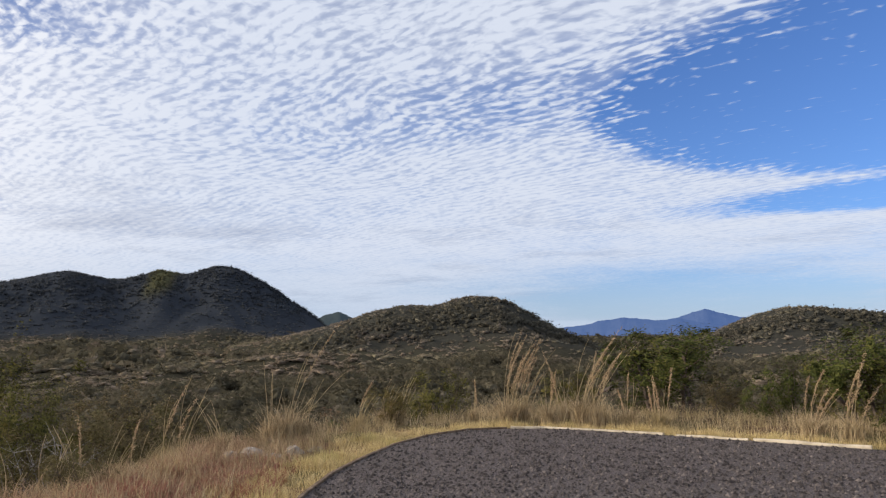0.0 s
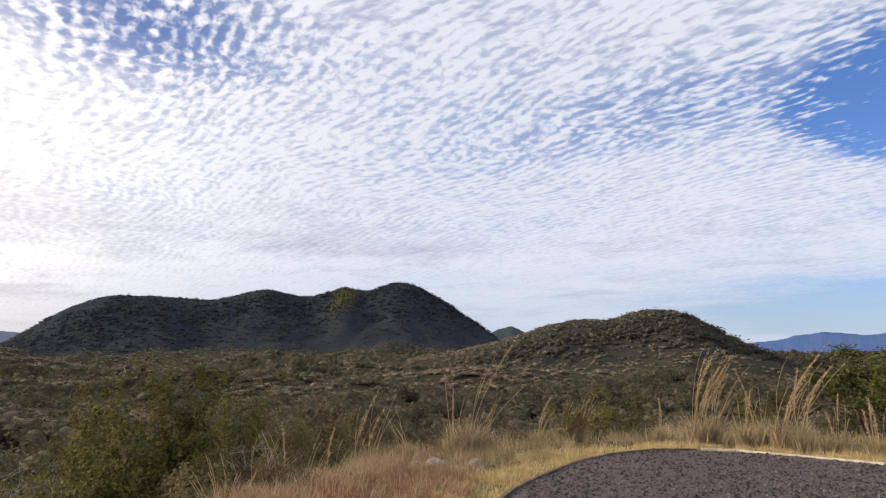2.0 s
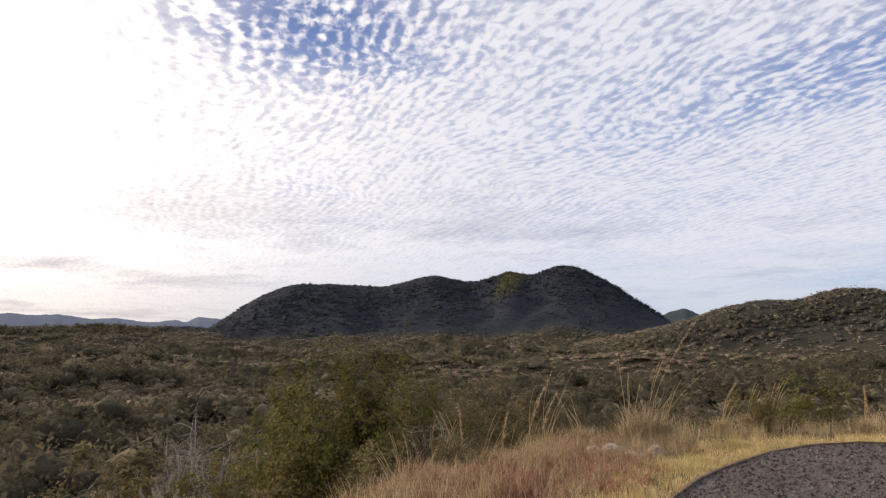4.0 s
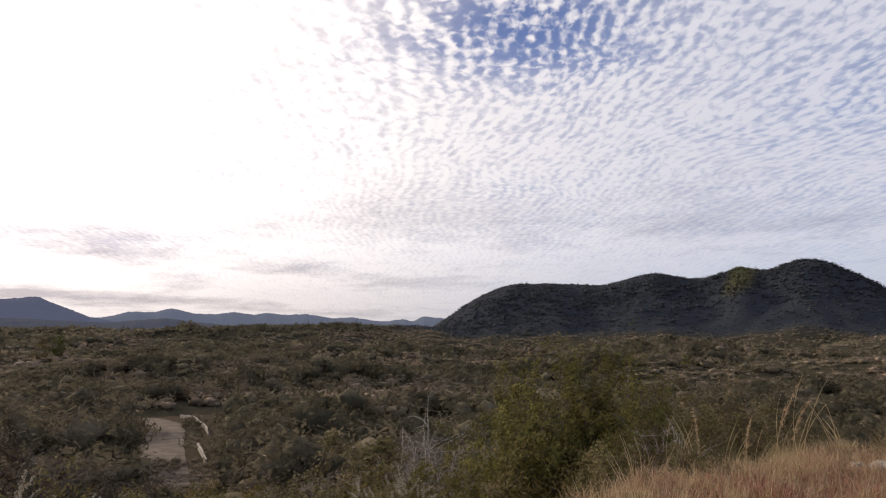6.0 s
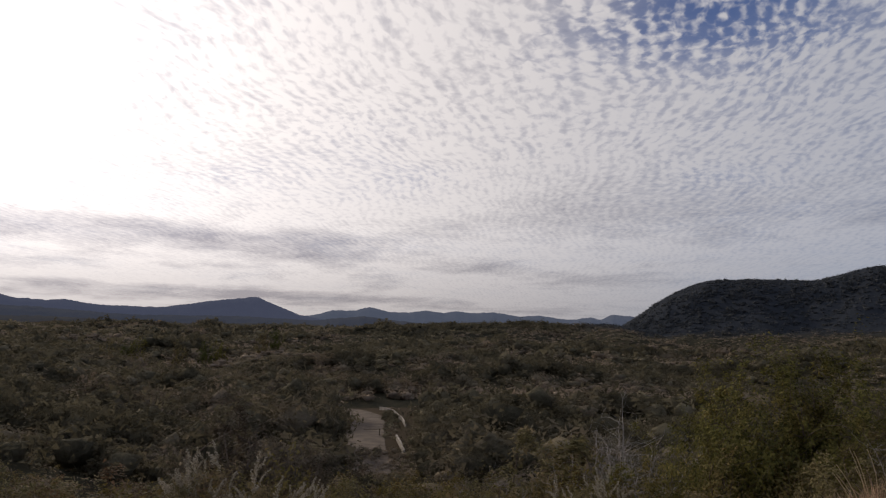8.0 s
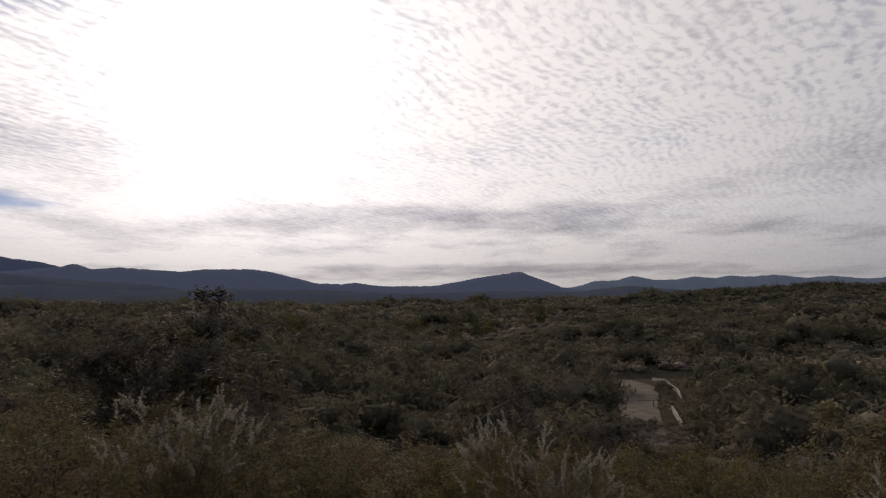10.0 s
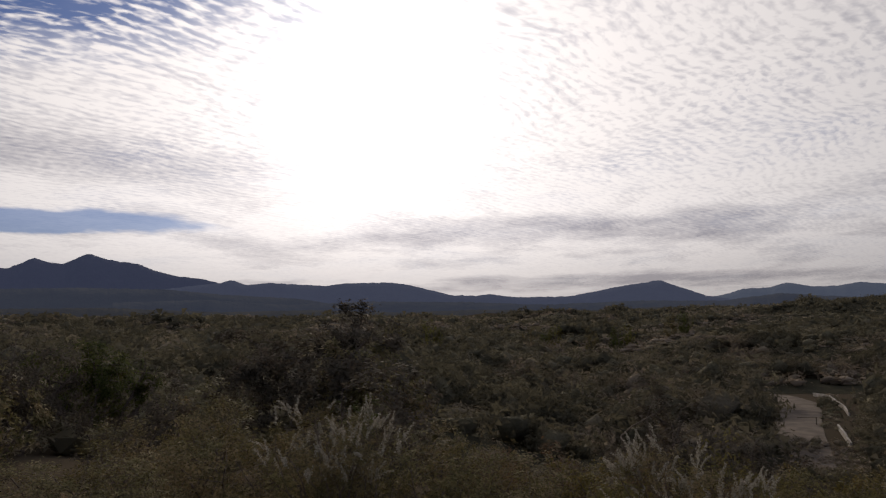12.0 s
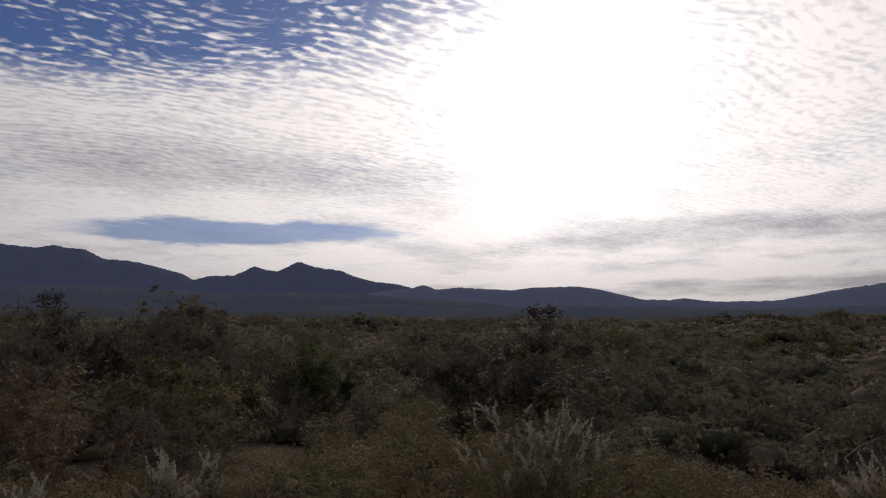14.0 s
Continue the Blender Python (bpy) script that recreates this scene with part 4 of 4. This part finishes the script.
SHRUB, TREE = ("leafy green shrub with yellowing tips on the dry slope", "shrub"), ("small spreading green tree with bare lower stems", "tree")
OLIVE, BROWN = ("dense olive-brown shrub on the dry slope", "shrub"), ("thin brown tree losing its leaves on the slope", "tree")
KINDS = {
    "bush": [("green_shrub", 101, 7, 0.014, 10, 5200, 0.020, "green", *SHRUB), ("green_shrub", 102, 7, 0.014, 9, 6500, 0.018, "deep", "dense dark green shrub beyond the verge", "shrub"),
             ("olive_shrub", 103, 8, 0.012, 9, 6500, 0.016, "olive", *OLIVE), ("yellow_shrub", 104, 7, 0.013, 9, 6500, 0.017, "yellow", "yellow-green leafy shrub on the dry slope", "shrub")],
    "tree": [("small_tree", 111, 4, 0.022, 16, 11000, 0.0165, "deep", *TREE), ("small_tree", 112, 3, 0.024, 13, 11000, 0.018, "olive", "small olive tree with a rounded crown", "tree"),
             ("brown_tree", 113, 4, 0.022, 14, 8000, 0.0165, "dusky", *BROWN), ("olive_tree", 114, 3, 0.026, 15, 12000, 0.0175, "dusky", "olive-leaved tree with a wide crown", "tree")],
    "big": [("large_shrub", 131, 10, 0.009, 15, 34000, 0.0115, "green", "large green and yellowing shrub on the bank", "shrub"),
            ("large_shrub", 132, 10, 0.009, 14, 27000, 0.0115, "olive", "large olive-brown shrub on the bank", "shrub")],
    "scrub": [("green_shrub", 121, 5, 0.018, 7, 3600, 0.024, "green", *SHRUB), ("olive_shrub", 122, 5, 0.018, 7, 3600, 0.024, "olive", *OLIVE),
              ("brown_tree", 123, 4, 0.018, 8, 3400, 0.022, "brown", *BROWN), ("olive_shrub", 124, 6, 0.016, 7, 3600, 0.024, "deep", "dark green shrub on the dry slope", "shrub"),
              ("brown_shrub", 125, 6, 0.016, 7, 3400, 0.022, "brown", "brown half-bare shrub on the dry slope", "shrub"),
              # two kinds darkened in colour, for the slope towards the sun
              ("brown_shrub", 126, 6, 0.014, 8, 4200, 0.020, "dusky", "brown half-bare shrub on the slope, darkened as in shade", "shrub"),
              ("brown_tree", 127, 4, 0.014, 9, 4200, 0.020, "dusky", "brown spreading tree on the slope, darkened as in shade", "tree")],
}
MODELS = {}


def model(kind, i):
    if (kind, i) not in MODELS:
        n, seed, stems, tr, fo, le, lf, col, label, cat = KINDS[kind][i]
        low = kind != "tree"
        ob = make_plant(n, seed, stems, 1.0, 1.0 if low else 0.6, tr, fo, le, lf, col, label, cat, reach=0.55 if low else 0.5, bare=0.12 if low else 0.42, half=0.5, give=0.65 if kind == "big" else 0.3, loose=0.024 if kind == "big" else 0.032, fine=1 if kind == "scrub" else 2)
        MODELS[kind, i] = ob
        return ob, True
    return MODELS[kind, i], False


def stand(az, dist, sink=0.05):
    w = bearing(az) * dist
    return w.x, w.y, float(land(w.x, w.y)) - sink


def plant(kind, i, az, dist, tall, wide=1.0, turn=0.0, group=""):
    """Sets a plant of that height at a bearing and distance."""
    ob, fresh = model(kind, i)
    m = pose(*stand(az, dist), 0, 0, turn) @ Matrix.Diagonal((tall * wide, tall * wide, tall, 1))
    if fresh:
        ob.matrix_basis = m
    else:
        old = ob.scale.copy()
        ob.scale = (1, 1, 1)
        ob = copy_thing(ob, m)
        MODELS[kind, i].scale = old
    return tagged(ob, group=group or {"big": "large shrubs on the bank", "bush": "shrubs on the slope", "tree": "trees on the slope", "scrub": "low scrub"}[kind])


# beyond the verge
plant("bush", 0, 0.7, 18.0, 2.0, 1.01, 20)
plant("bush", 1, 3.4, 19.5, 1.6, 1.08, 50)
plant("bush", 3, 4.5, 14.7, 0.85, 1.25, 160)
plant("tree", 0, -18.3, 17.5, 2.2, 1.75, 15)
plant("bush", 1, -15.8, 18.0, 1.1, 1.2, 120)
plant("bush", 0, -10.0, 18.0, 1.35, 1.22, 200)
plant("bush", 2, -21.5, 17.0, 1.1, 1.22, 80)
plant("bush", 1, -26.0, 16.5, 1.45, 1.22, 10)
plant("tree", 0, -32.0, 15.0, 1.95, 1.3, 100)
plant("bush", 0, -30.6, 15.5, 1.25, 1.28, 300)
plant("bush", 1, -34.5, 14.0, 1.35, 1.35, 210)
plant("bush", 2, -23.5, 19.0, 1.3, 1.35, 33)
# the bank to the left of the gravel
plant("big", 0, 36.6, 14.5, 4.3, 0.85, 0)
plant("big", 0, 33.2, 14.2, 3.7, 0.80, 140)
plant("bush", 3, 38.9, 13.0, 2.5, 1.0, 70)
plant("big", 0, 40.6, 15.5, 3.5, 0.85, 220)
plant("big", 1, 29.8, 15.6, 3.2, 0.95, 10)
plant("big", 1, 26.2, 16.2, 3.2, 1.0, 100)
plant("big", 1, 22.4, 16.4, 2.9, 1.0, 260)
plant("bush", 0, 24.4, 17.5, 3.0, 1.0, 10)
plant("bush", 2, 18.5, 17.0, 2.2, 1.08, 170)
plant("bush", 2, 31.5, 12.5, 1.8, 1.22, 60)
plant("bush", 2, 31.8, 10.6, 1.5, 1.25, 90)
plant("bush", 2, 28.0, 12.6, 1.7, 1.2, 150)
plant("bush", 2, 24.6, 11.2, 0.75, 1.3, 35)
plant("bush", 2, 20.4, 12.3, 0.85, 1.3, 85)
plant("bush", 2, 27.2, 9.4, 0.6, 1.4, 215)
plant("bush", 2, 16.2, 12.6, 0.7, 1.3, 5)
plant("bush", 2, 13.0, 17.5, 1.7, 1.08, 20)
plant("bush", 1, 8.5, 18.5, 1.5, 1.08, 300)
plant("tree", 1, 52.5, 20.0, 4.4, 1.17, 30)
plant("bush", 0, 46.0, 17.0, 3.2, 0.94, 90)
plant("bush", 3, 50.0, 14.0, 2.6, 1.08, 15)
plant("bush", 2, 55.5, 14.0, 2.4, 1.22, 200)
plant("bush", 3, 60.0, 13.0, 2.0, 1.22, 250)
plant("bush", 2, 66.0, 12.0, 1.7, 1.35, 120)
plant("bush", 2, 44.0, 11.0, 1.7, 1.22, 320)
plant("tree", 2, 76.8, 33.0, 6.6, 1.04, 0)
plant("tree", 2, 71.5, 30.0, 4.6, 1.04, 80)
plant("bush", 3, 82.0, 10.0, 1.75, 1.22, 45)
plant("bush", 3, 86.5, 10.5, 1.55, 1.35, 145)
plant("bush", 2, 91.0, 9.5, 1.45, 1.49, 10)
plant("bush", 2, 95.0, 9.5, 1.6, 1.22, 200)
plant("bush", 2, 98.0, 9.0, 1.4, 1.35, 290)
plant("bush", 2, 107.0, 9.0, 1.35, 1.49, 60)
plant("bush", 2, 112.0, 10.0, 1.5, 1.49, 160)
plant("bush", 2, 114.0, 17.0, 2.5, 1.15, 20)
plant("bush", 2, 117.5, 10.5, 1.4, 1.49, 250)
plant("bush", 2, 123.0, 9.0, 1.2, 1.62, 130)
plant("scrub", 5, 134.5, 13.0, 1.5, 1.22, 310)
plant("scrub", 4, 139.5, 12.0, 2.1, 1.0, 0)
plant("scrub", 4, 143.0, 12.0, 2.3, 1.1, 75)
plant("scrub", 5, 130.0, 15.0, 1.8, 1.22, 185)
plant("tree", 3, 105.4, 44.0, 9.0, 1.35, 0)
plant("tree", 1, 101.6, 42.0, 7.4, 1.25, 90)
plant("tree", 0, 121.4, 34.0, 4.7, 1.17, 40)
plant("tree", 3, 131.6, 40.0, 6.4, 0.98, 10)
plant("tree", 3, 137.2, 36.0, 6.4, 0.91, 200)
plant("tree", 2, 141.5, 30.0, 5.2, 1.04, 120)
plant("tree", 2, 126.5, 30.0, 4.6, 1.10, 60)

# low shrubs under the view of the road
for i, (az, dist) in enumerate([(61.5, 9.5), (63.5, 12.5), (65.0, 10.0), (67.5, 10.2), (69.5, 11.5), (70.8, 9.2), (73.0, 10.8), (58.5, 10.5)]):
    tall = min(EYE - dist * math.tan(radians(10.6)) - stand(az, dist)[2], 2.6)
    if tall > 0.5:
        plant("bush", (2, 3, 2, 3, 2)[i % 5], az, dist, tall, 1.1, 71 * i)
for i, (az, dist, tall) in enumerate([(124.5, 8.2, 0.95), (127.5, 8.6, 0.9), (131.0, 9.2, 0.95), (134.0, 8.8, 0.85), (137.0, 8.4, 0.85), (139.5, 9.0, 0.95), (144.0, 8.6, 0.9), (121.0, 8.0, 0.9), (128.5, 7.4, 0.6), (135.5, 7.3, 0.55)]):
    plant("bush", 2, az, dist, tall, 1.6, 63 * i)

# scrub all over the upper slopes
for i in range(125):
    az, dist = rng.uniform(-40, 150), math.sqrt(rng.uniform(18 ** 2, 46 ** 2))
    if 62 < az < 70.5:
        continue
    tall = rng.uniform(2.2, 3.6) * (1.15 if az > 95 else 1.0)
    ceiling = EYE + dist * math.tan(radians(-4.6 if az < 100 else -2.0)) - stand(az, dist)[2]
    tall = min(tall, ceiling)
    if tall > 1.0:
        # past bearing 100 mostly kinds with shade in their leaf colour
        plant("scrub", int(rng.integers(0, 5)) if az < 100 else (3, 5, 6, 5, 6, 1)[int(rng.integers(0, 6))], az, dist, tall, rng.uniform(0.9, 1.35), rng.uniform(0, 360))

# trees that stand over the woods on the plain
for i, (az, dist, up) in enumerate([(87.0, 440, 0.5), (85.6, 450, 0.8), (84.9, 445, 0.3), (82.3, 430, 0.2), (80.2, 450, 0.6), (79.2, 455, 0.8), (75.9, 450, 0.4), (74.9, 455, 0.7), (95.5, 300, 0.9), (98.0, 310, 1.2)]):
    tall = min(max(EYE + dist * math.tan(radians(up)) - stand(az, dist)[2], 8.0), 17.0)
    plant("scrub", (1, 3, 0)[i % 3], az, dist, tall, 0.7, 37 * i, "tall trees on the plain")

# pale flowering shrubs
for i, (az, dist, tall, seed) in enumerate([(105.6, 8.0, 1.45, 201), (79.0, 8.0, 1.5, 202), (130.6, 8.0, 0.85, 203), (141.8, 7.6, 0.72, 204), (132.8, 7.9, 0.75, 208), (50.8, 9.5, 1.5, 205), (103.4, 8.2, 1.4, 206), (75.5, 8.4, 1.25, 207)]):
    ob = make_plant("pale_shrub", seed, 8, tall, 0.6, 0.014, 7, 5200, 0.018, "olive", "shrub with pale grey-white flower spikes on the slope", "shrub", spikes=110, reach=0.32, bare=0.2, half=tall * 0.48)
    ob.matrix_basis = pose(*stand(az, dist))
    tagged(ob, group="pale flowering shrubs")

# leafless shrubs
for az, dist, tall, seed in [(48.3, 21.0, 5.0, 301), (46.6, 20.5, 4.4, 302), (29.5, 11.5, 1.5, 303), (57.5, 16.0, 2.6, 304)]:
    ob = make_plant("dead_shrub", seed, 9, tall, 0.32, 0.007 * tall, 14, 0, 0.02, "brown", "leafless shrub of bleached grey twigs", "dead shrub", bark=MAT_DEAD, reach=0.26, give=1.0)
    ob.matrix_basis = pose(*stand(az, dist))
    tagged(ob, group="dead shrubs")
for az, dist, tall, seed in [(71.6, 13.0, 3.0, 311), (84.5, 15.0, 2.4, 312)]:
    ob = make_plant("bare_tree", seed, 1, tall, 0.3, 0.03, 11, 260, 0.05, "yellow", "thin nearly leafless young tree on the slope", "tree", reach=0.38, bare=0.4)
    ob.matrix_basis = pose(*stand(az, dist))
    tagged(ob, group="bare young trees")


# ---------------------------------------------------------------- tall plume grass
def make_tussock(seed, stalks, tall, lean_way, plumes):
    g = np.random.default_rng(seed)
    thing = tagged(new("tall_grass"), "tall dry grass tussock with feathery seed heads beside the gravel", "grass tussock", "tall grass tussocks")
    n = 260
    a, r = g.uniform(0, 6.3, n), np.abs(g.normal(0, 0.13, n))
    me = blades(r * np.cos(a), r * np.sin(a), np.full(n, -0.05), g.uniform(0.35, 0.5 * tall, n), g.uniform(0.2, 0.9, n), g.uniform(0.007, 0.013, n), MAT_GRASS["tan"], "leaf_blades", "", "")
    part("leaf_blades", me, thing)
    for i in range(stalks):
        b = g.uniform(0, 6.3)
        start = (0.12 * math.cos(b) * g.random(), 0.12 * math.sin(b) * g.random(), -0.05)
        line = wander(g, start, (g.normal(0, 0.13) + lean_way * 0.10, g.normal(0, 0.13), 1.0), tall * g.uniform(0.62, 1.0), 8, 0.035)
        line[:, 0] += lean_way * 0.16 * tall * np.linspace(0, 1, 9) ** 3
        stalk = part("stalk", mesh_of("stalk", *tube(line, 0.006, 0.003, 4), MAT_GRASS["tan"], True), thing)
        if i < plumes:
            top = line[5:]
            at = top[g.integers(0, len(top), 150)] + g.normal(0, 0.007, (150, 3)) + (top[-1] - top[-2]) * g.uniform(-0.5, 1.0, (150, 1))
            at[:, 2] -= 0.015
            part("seed_head", leaf_mesh(g, at, 0.011, MAT_GRASS["plume"], "seed_head", 4.5), stalk)
    return thing


TUSSOCKS = [(12.6, 12.4, 2.05, 1, 4, 1), (11.4, 12.6, 1.2, 1, 4, 0), (20.6, 11.6, 1.6, 1, 5, 1), (21.7, 11.4, 1.35, 1, 4, 1), (23.6, 11.2, 1.2, 1, 5, 1), (13.9, 12.2, 1.45, 0, 4, 0), (27.4, 10.8, 1.3, -1, 5, 1),
            (-5.0, 14.4, 1.95, 1, 13, 8), (-6.2, 14.5, 1.75, 1, 10, 5), (-8.4, 14.3, 1.4, 0, 6, 2), (-10.9, 14.2, 1.9, 1, 12, 5), (-12.2, 14.1, 1.65, 1, 9, 3), (-9.8, 14.8, 1.6, 0, 7, 2),
            (-17.0, 13.8, 1.15, 0, 9, 4), (-27.5, 13.2, 1.25, 1, 6, 4), (-29.9, 12.9, 1.35, 1, 7, 4), (5.0, 14.6, 1.05, 1, 8, 0), (3.8, 14.9, 1.1, 1, 9, 0), (-33.5, 12.6, 1.2, 0, 5, 2), (-2.3, 14.8, 1.0, 0, 5, 1),
            (-14.5, 14.2, 1.1, 0, 6, 2), (31.0, 10.5, 1.25, 1, 5, 1), (29.2, 9.6, 1.05, 1, 7, 0), (32.2, 9.4, 1.0, -1, 7, 0), (25.6, 10.2, 0.95, 1, 6, 0), (17.5, 11.8, 0.9, -1, 7, 0), (7.0, 14.0, 0.95, 1, 8, 1)]
for i, (az, dist, tall, lean_way, stalks, plumes) in enumerate(TUSSOCKS):
    make_tussock(400 + i, stalks, tall, lean_way, plumes).matrix_basis = pose(*stand(az, dist, 0.0))


# ---------------------------------------------------------------- rocks
def make_rock(seed, size, at, turn):
    g = np.random.default_rng(seed)
    v, f = ico(3)
    cut = g.normal(size=(9, 3))
    cut /= np.linalg.norm(cut, axis=1)[:, None]
    for c in cut:
        over = np.maximum(v @ c - g.uniform(0.55, 0.85), 0)
        v = v - over[:, None] * c
    v = v * np.array(size) * (1 + g.normal(0, 0.02, (len(v), 1)))
    ob = new("rock", mesh_of("rock", v, f, MAT_ROCK))
    ob.matrix_basis = pose(at[0], at[1], float(land(*at)) + size[2] * 0.05, 0, 0, turn)
    return tagged(ob, "pale weathered rock half sunk in the dry grass", "rock", "rocks in the verge")


for i, (size, at) in enumerate([((0.19, 0.15, 0.12), (-2.85, 10.45)), ((0.24, 0.16, 0.12), (-2.3, 10.8)), ((0.16, 0.13, 0.1), (-3.1, 10.2)), ((0.2, 0.15, 0.08), (-2.5, 10.3)), ((0.14, 0.12, 0.08), (-2.05, 11.1))]):
    make_rock(500 + i, size, at, 40 * i)


# ---------------------------------------------------------------- the road in the valley, its wall, and a house
def ribbon(line, wide, lift):
    pts = np.array([(*(bearing(az) * d)[:2],) for az, d in line])
    t = np.linspace(0, len(pts) - 1, 60)
    x, y = np.interp(t, range(len(pts)), pts[:, 0]), np.interp(t, range(len(pts)), pts[:, 1])
    d = np.stack([np.gradient(x), np.gradient(y)], -1)
    d /= np.linalg.norm(d, axis=1)[:, None]
    rows = []
    for o in np.linspace(-0.5, 0.5, 5):
        qx, qy = x - d[:, 1] * wide * o, y + d[:, 0] * wide * o
        rows.append(np.stack([qx, qy, land(qx, qy) + lift], -1))
    v = np.stack(rows, 1)
    i = np.arange(v.shape[0] * 5).reshape(-1, 5)
    return v.reshape(-1, 3), np.stack([i[:-1, :-1], i[:-1, 1:], i[1:, 1:], i[1:, :-1]], -1).reshape(-1, 4)


tagged(new("road", mesh_of("road", *ribbon([(67.9, 92), (67.7, 112), (67.7, 130), (67.6, 150), (67.3, 170), (67.5, 188), (68.8, 205), (71.5, 215)], 8.0, 0.12), MAT_DIRT, True)),
       "pale dirt road bending through the valley scrub", "road", kind="structure")


def make_wall(line, label):
    thing = tagged(new("low_wall"), label, "wall", "low walls by the road")
    pts = [bearing(az) * d for az, d in line]
    for a, b in zip(pts, pts[1:]):
        n = max(1, round((b - a).length / 4.0))
        for i in range(n):
            p, q = a.lerp(b, i / n), a.lerp(b, (i + 1) / n)
            d = (q - p).normalized()
            s = Vector((-d.y, d.x, 0)) * 0.15
            bm = bmesh.new()
            foot, head = [], []
            for e, o in ((p, -s), (p, s), (q, s), (q, -s)):
                z = float(land(e.x, e.y))
                foot.append(bm.verts.new((e.x + o.x, e.y + o.y, z - 0.4)))
                head.append(bm.verts.new((e.x + o.x, e.y + o.y, z + 0.9)))
            bm.faces.new(foot[::-1])
            bm.faces.new(head)
            for j in range(4):
                bm.faces.new((foot[j], foot[(j + 1) % 4], head[(j + 1) % 4], head[j]))
            bmesh.ops.recalc_face_normals(bm, faces=bm.faces)
            part("wall_panel", from_bmesh("wall_panel", bm, MAT_WALL), thing)


make_wall([(66.4, 207), (65.4, 198), (64.55, 176), (64.3, 162)], "low lime-washed wall curving along the dirt road")
make_wall([(65.05, 140), (64.7, 128), (64.4, 116)], "low lime-washed wall beside the dirt road")

w = bearing(67.0) * 146
pole = tagged(new("barrier"), "thin wooden barrier pole across the dirt road", "barrier")
pole.matrix_basis = pose(w.x, w.y, float(land(w.x, w.y)), 0, 0, 20)
part("bar", mesh_of("bar", *tube([(-2.4, 0, 0.9), (0, 0, 1.15), (2.4, 0, 1.45)], 0.07, 0.06, 6), MAT_DOOR), pole)
part("post", mesh_of("post", *tube([(2.2, 0, -0.4), (2.2, 0, 0.6), (2.2, 0, 1.5)], 0.09, 0.08, 6), MAT_DOOR), pole)


def make_house(az, dist, lift):
    x, y, z = stand(az, dist, 0.0)
    house = tagged(new("house"), "small pale house with a sheet metal roof among trees", "house")
    house.matrix_basis = pose(x, y, z + lift, 0, 0, az + 15) @ Matrix.Diagonal((0.55, 0.55, 0.5, 1))

    def box(name, cx, cy, cz, sx, sy, sz, mat, parent):
        bm = bmesh.new()
        bmesh.ops.create_cube(bm, size=1.0)
        bmesh.ops.transform(bm, matrix=Matrix.Translation((cx, cy, cz)) @ Matrix.Diagonal((sx, sy, sz, 1)), verts=bm.verts)
        return part(name, from_bmesh(name, bm, mat), parent)

    box("wall", 0, 0, 0.6, 7.0, 5.0, 5.0, MAT_ROCK, house)
    bm = bmesh.new()
    a = [bm.verts.new(v) for v in ((-3.9, -3, 3.0), (3.9, -3, 3.0), (3.9, 0, 4.3), (-3.9, 0, 4.3), (3.9, 3, 3.0), (-3.9, 3, 3.0))]
    bm.faces.new((a[0], a[1], a[2], a[3]))
    bm.faces.new((a[3], a[2], a[4], a[5]))
    bm.faces.new((a[0], a[3], a[5]))
    bm.faces.new((a[1], a[4], a[2]))
    bm.faces.new((a[0], a[5], a[4], a[1]))
    bmesh.ops.recalc_face_normals(bm, faces=bm.faces)
    part("roof", from_bmesh("roof", bm, MAT_ROOF), house)
    box("door", -1.0, -2.52, 1.1, 1.0, 0.08, 2.1, MAT_DOOR, house)
    box("window", 1.6, -2.52, 1.6, 1.2, 0.08, 1.0, MAT_DOOR, house)


make_house(72.4, 446, -0.2)
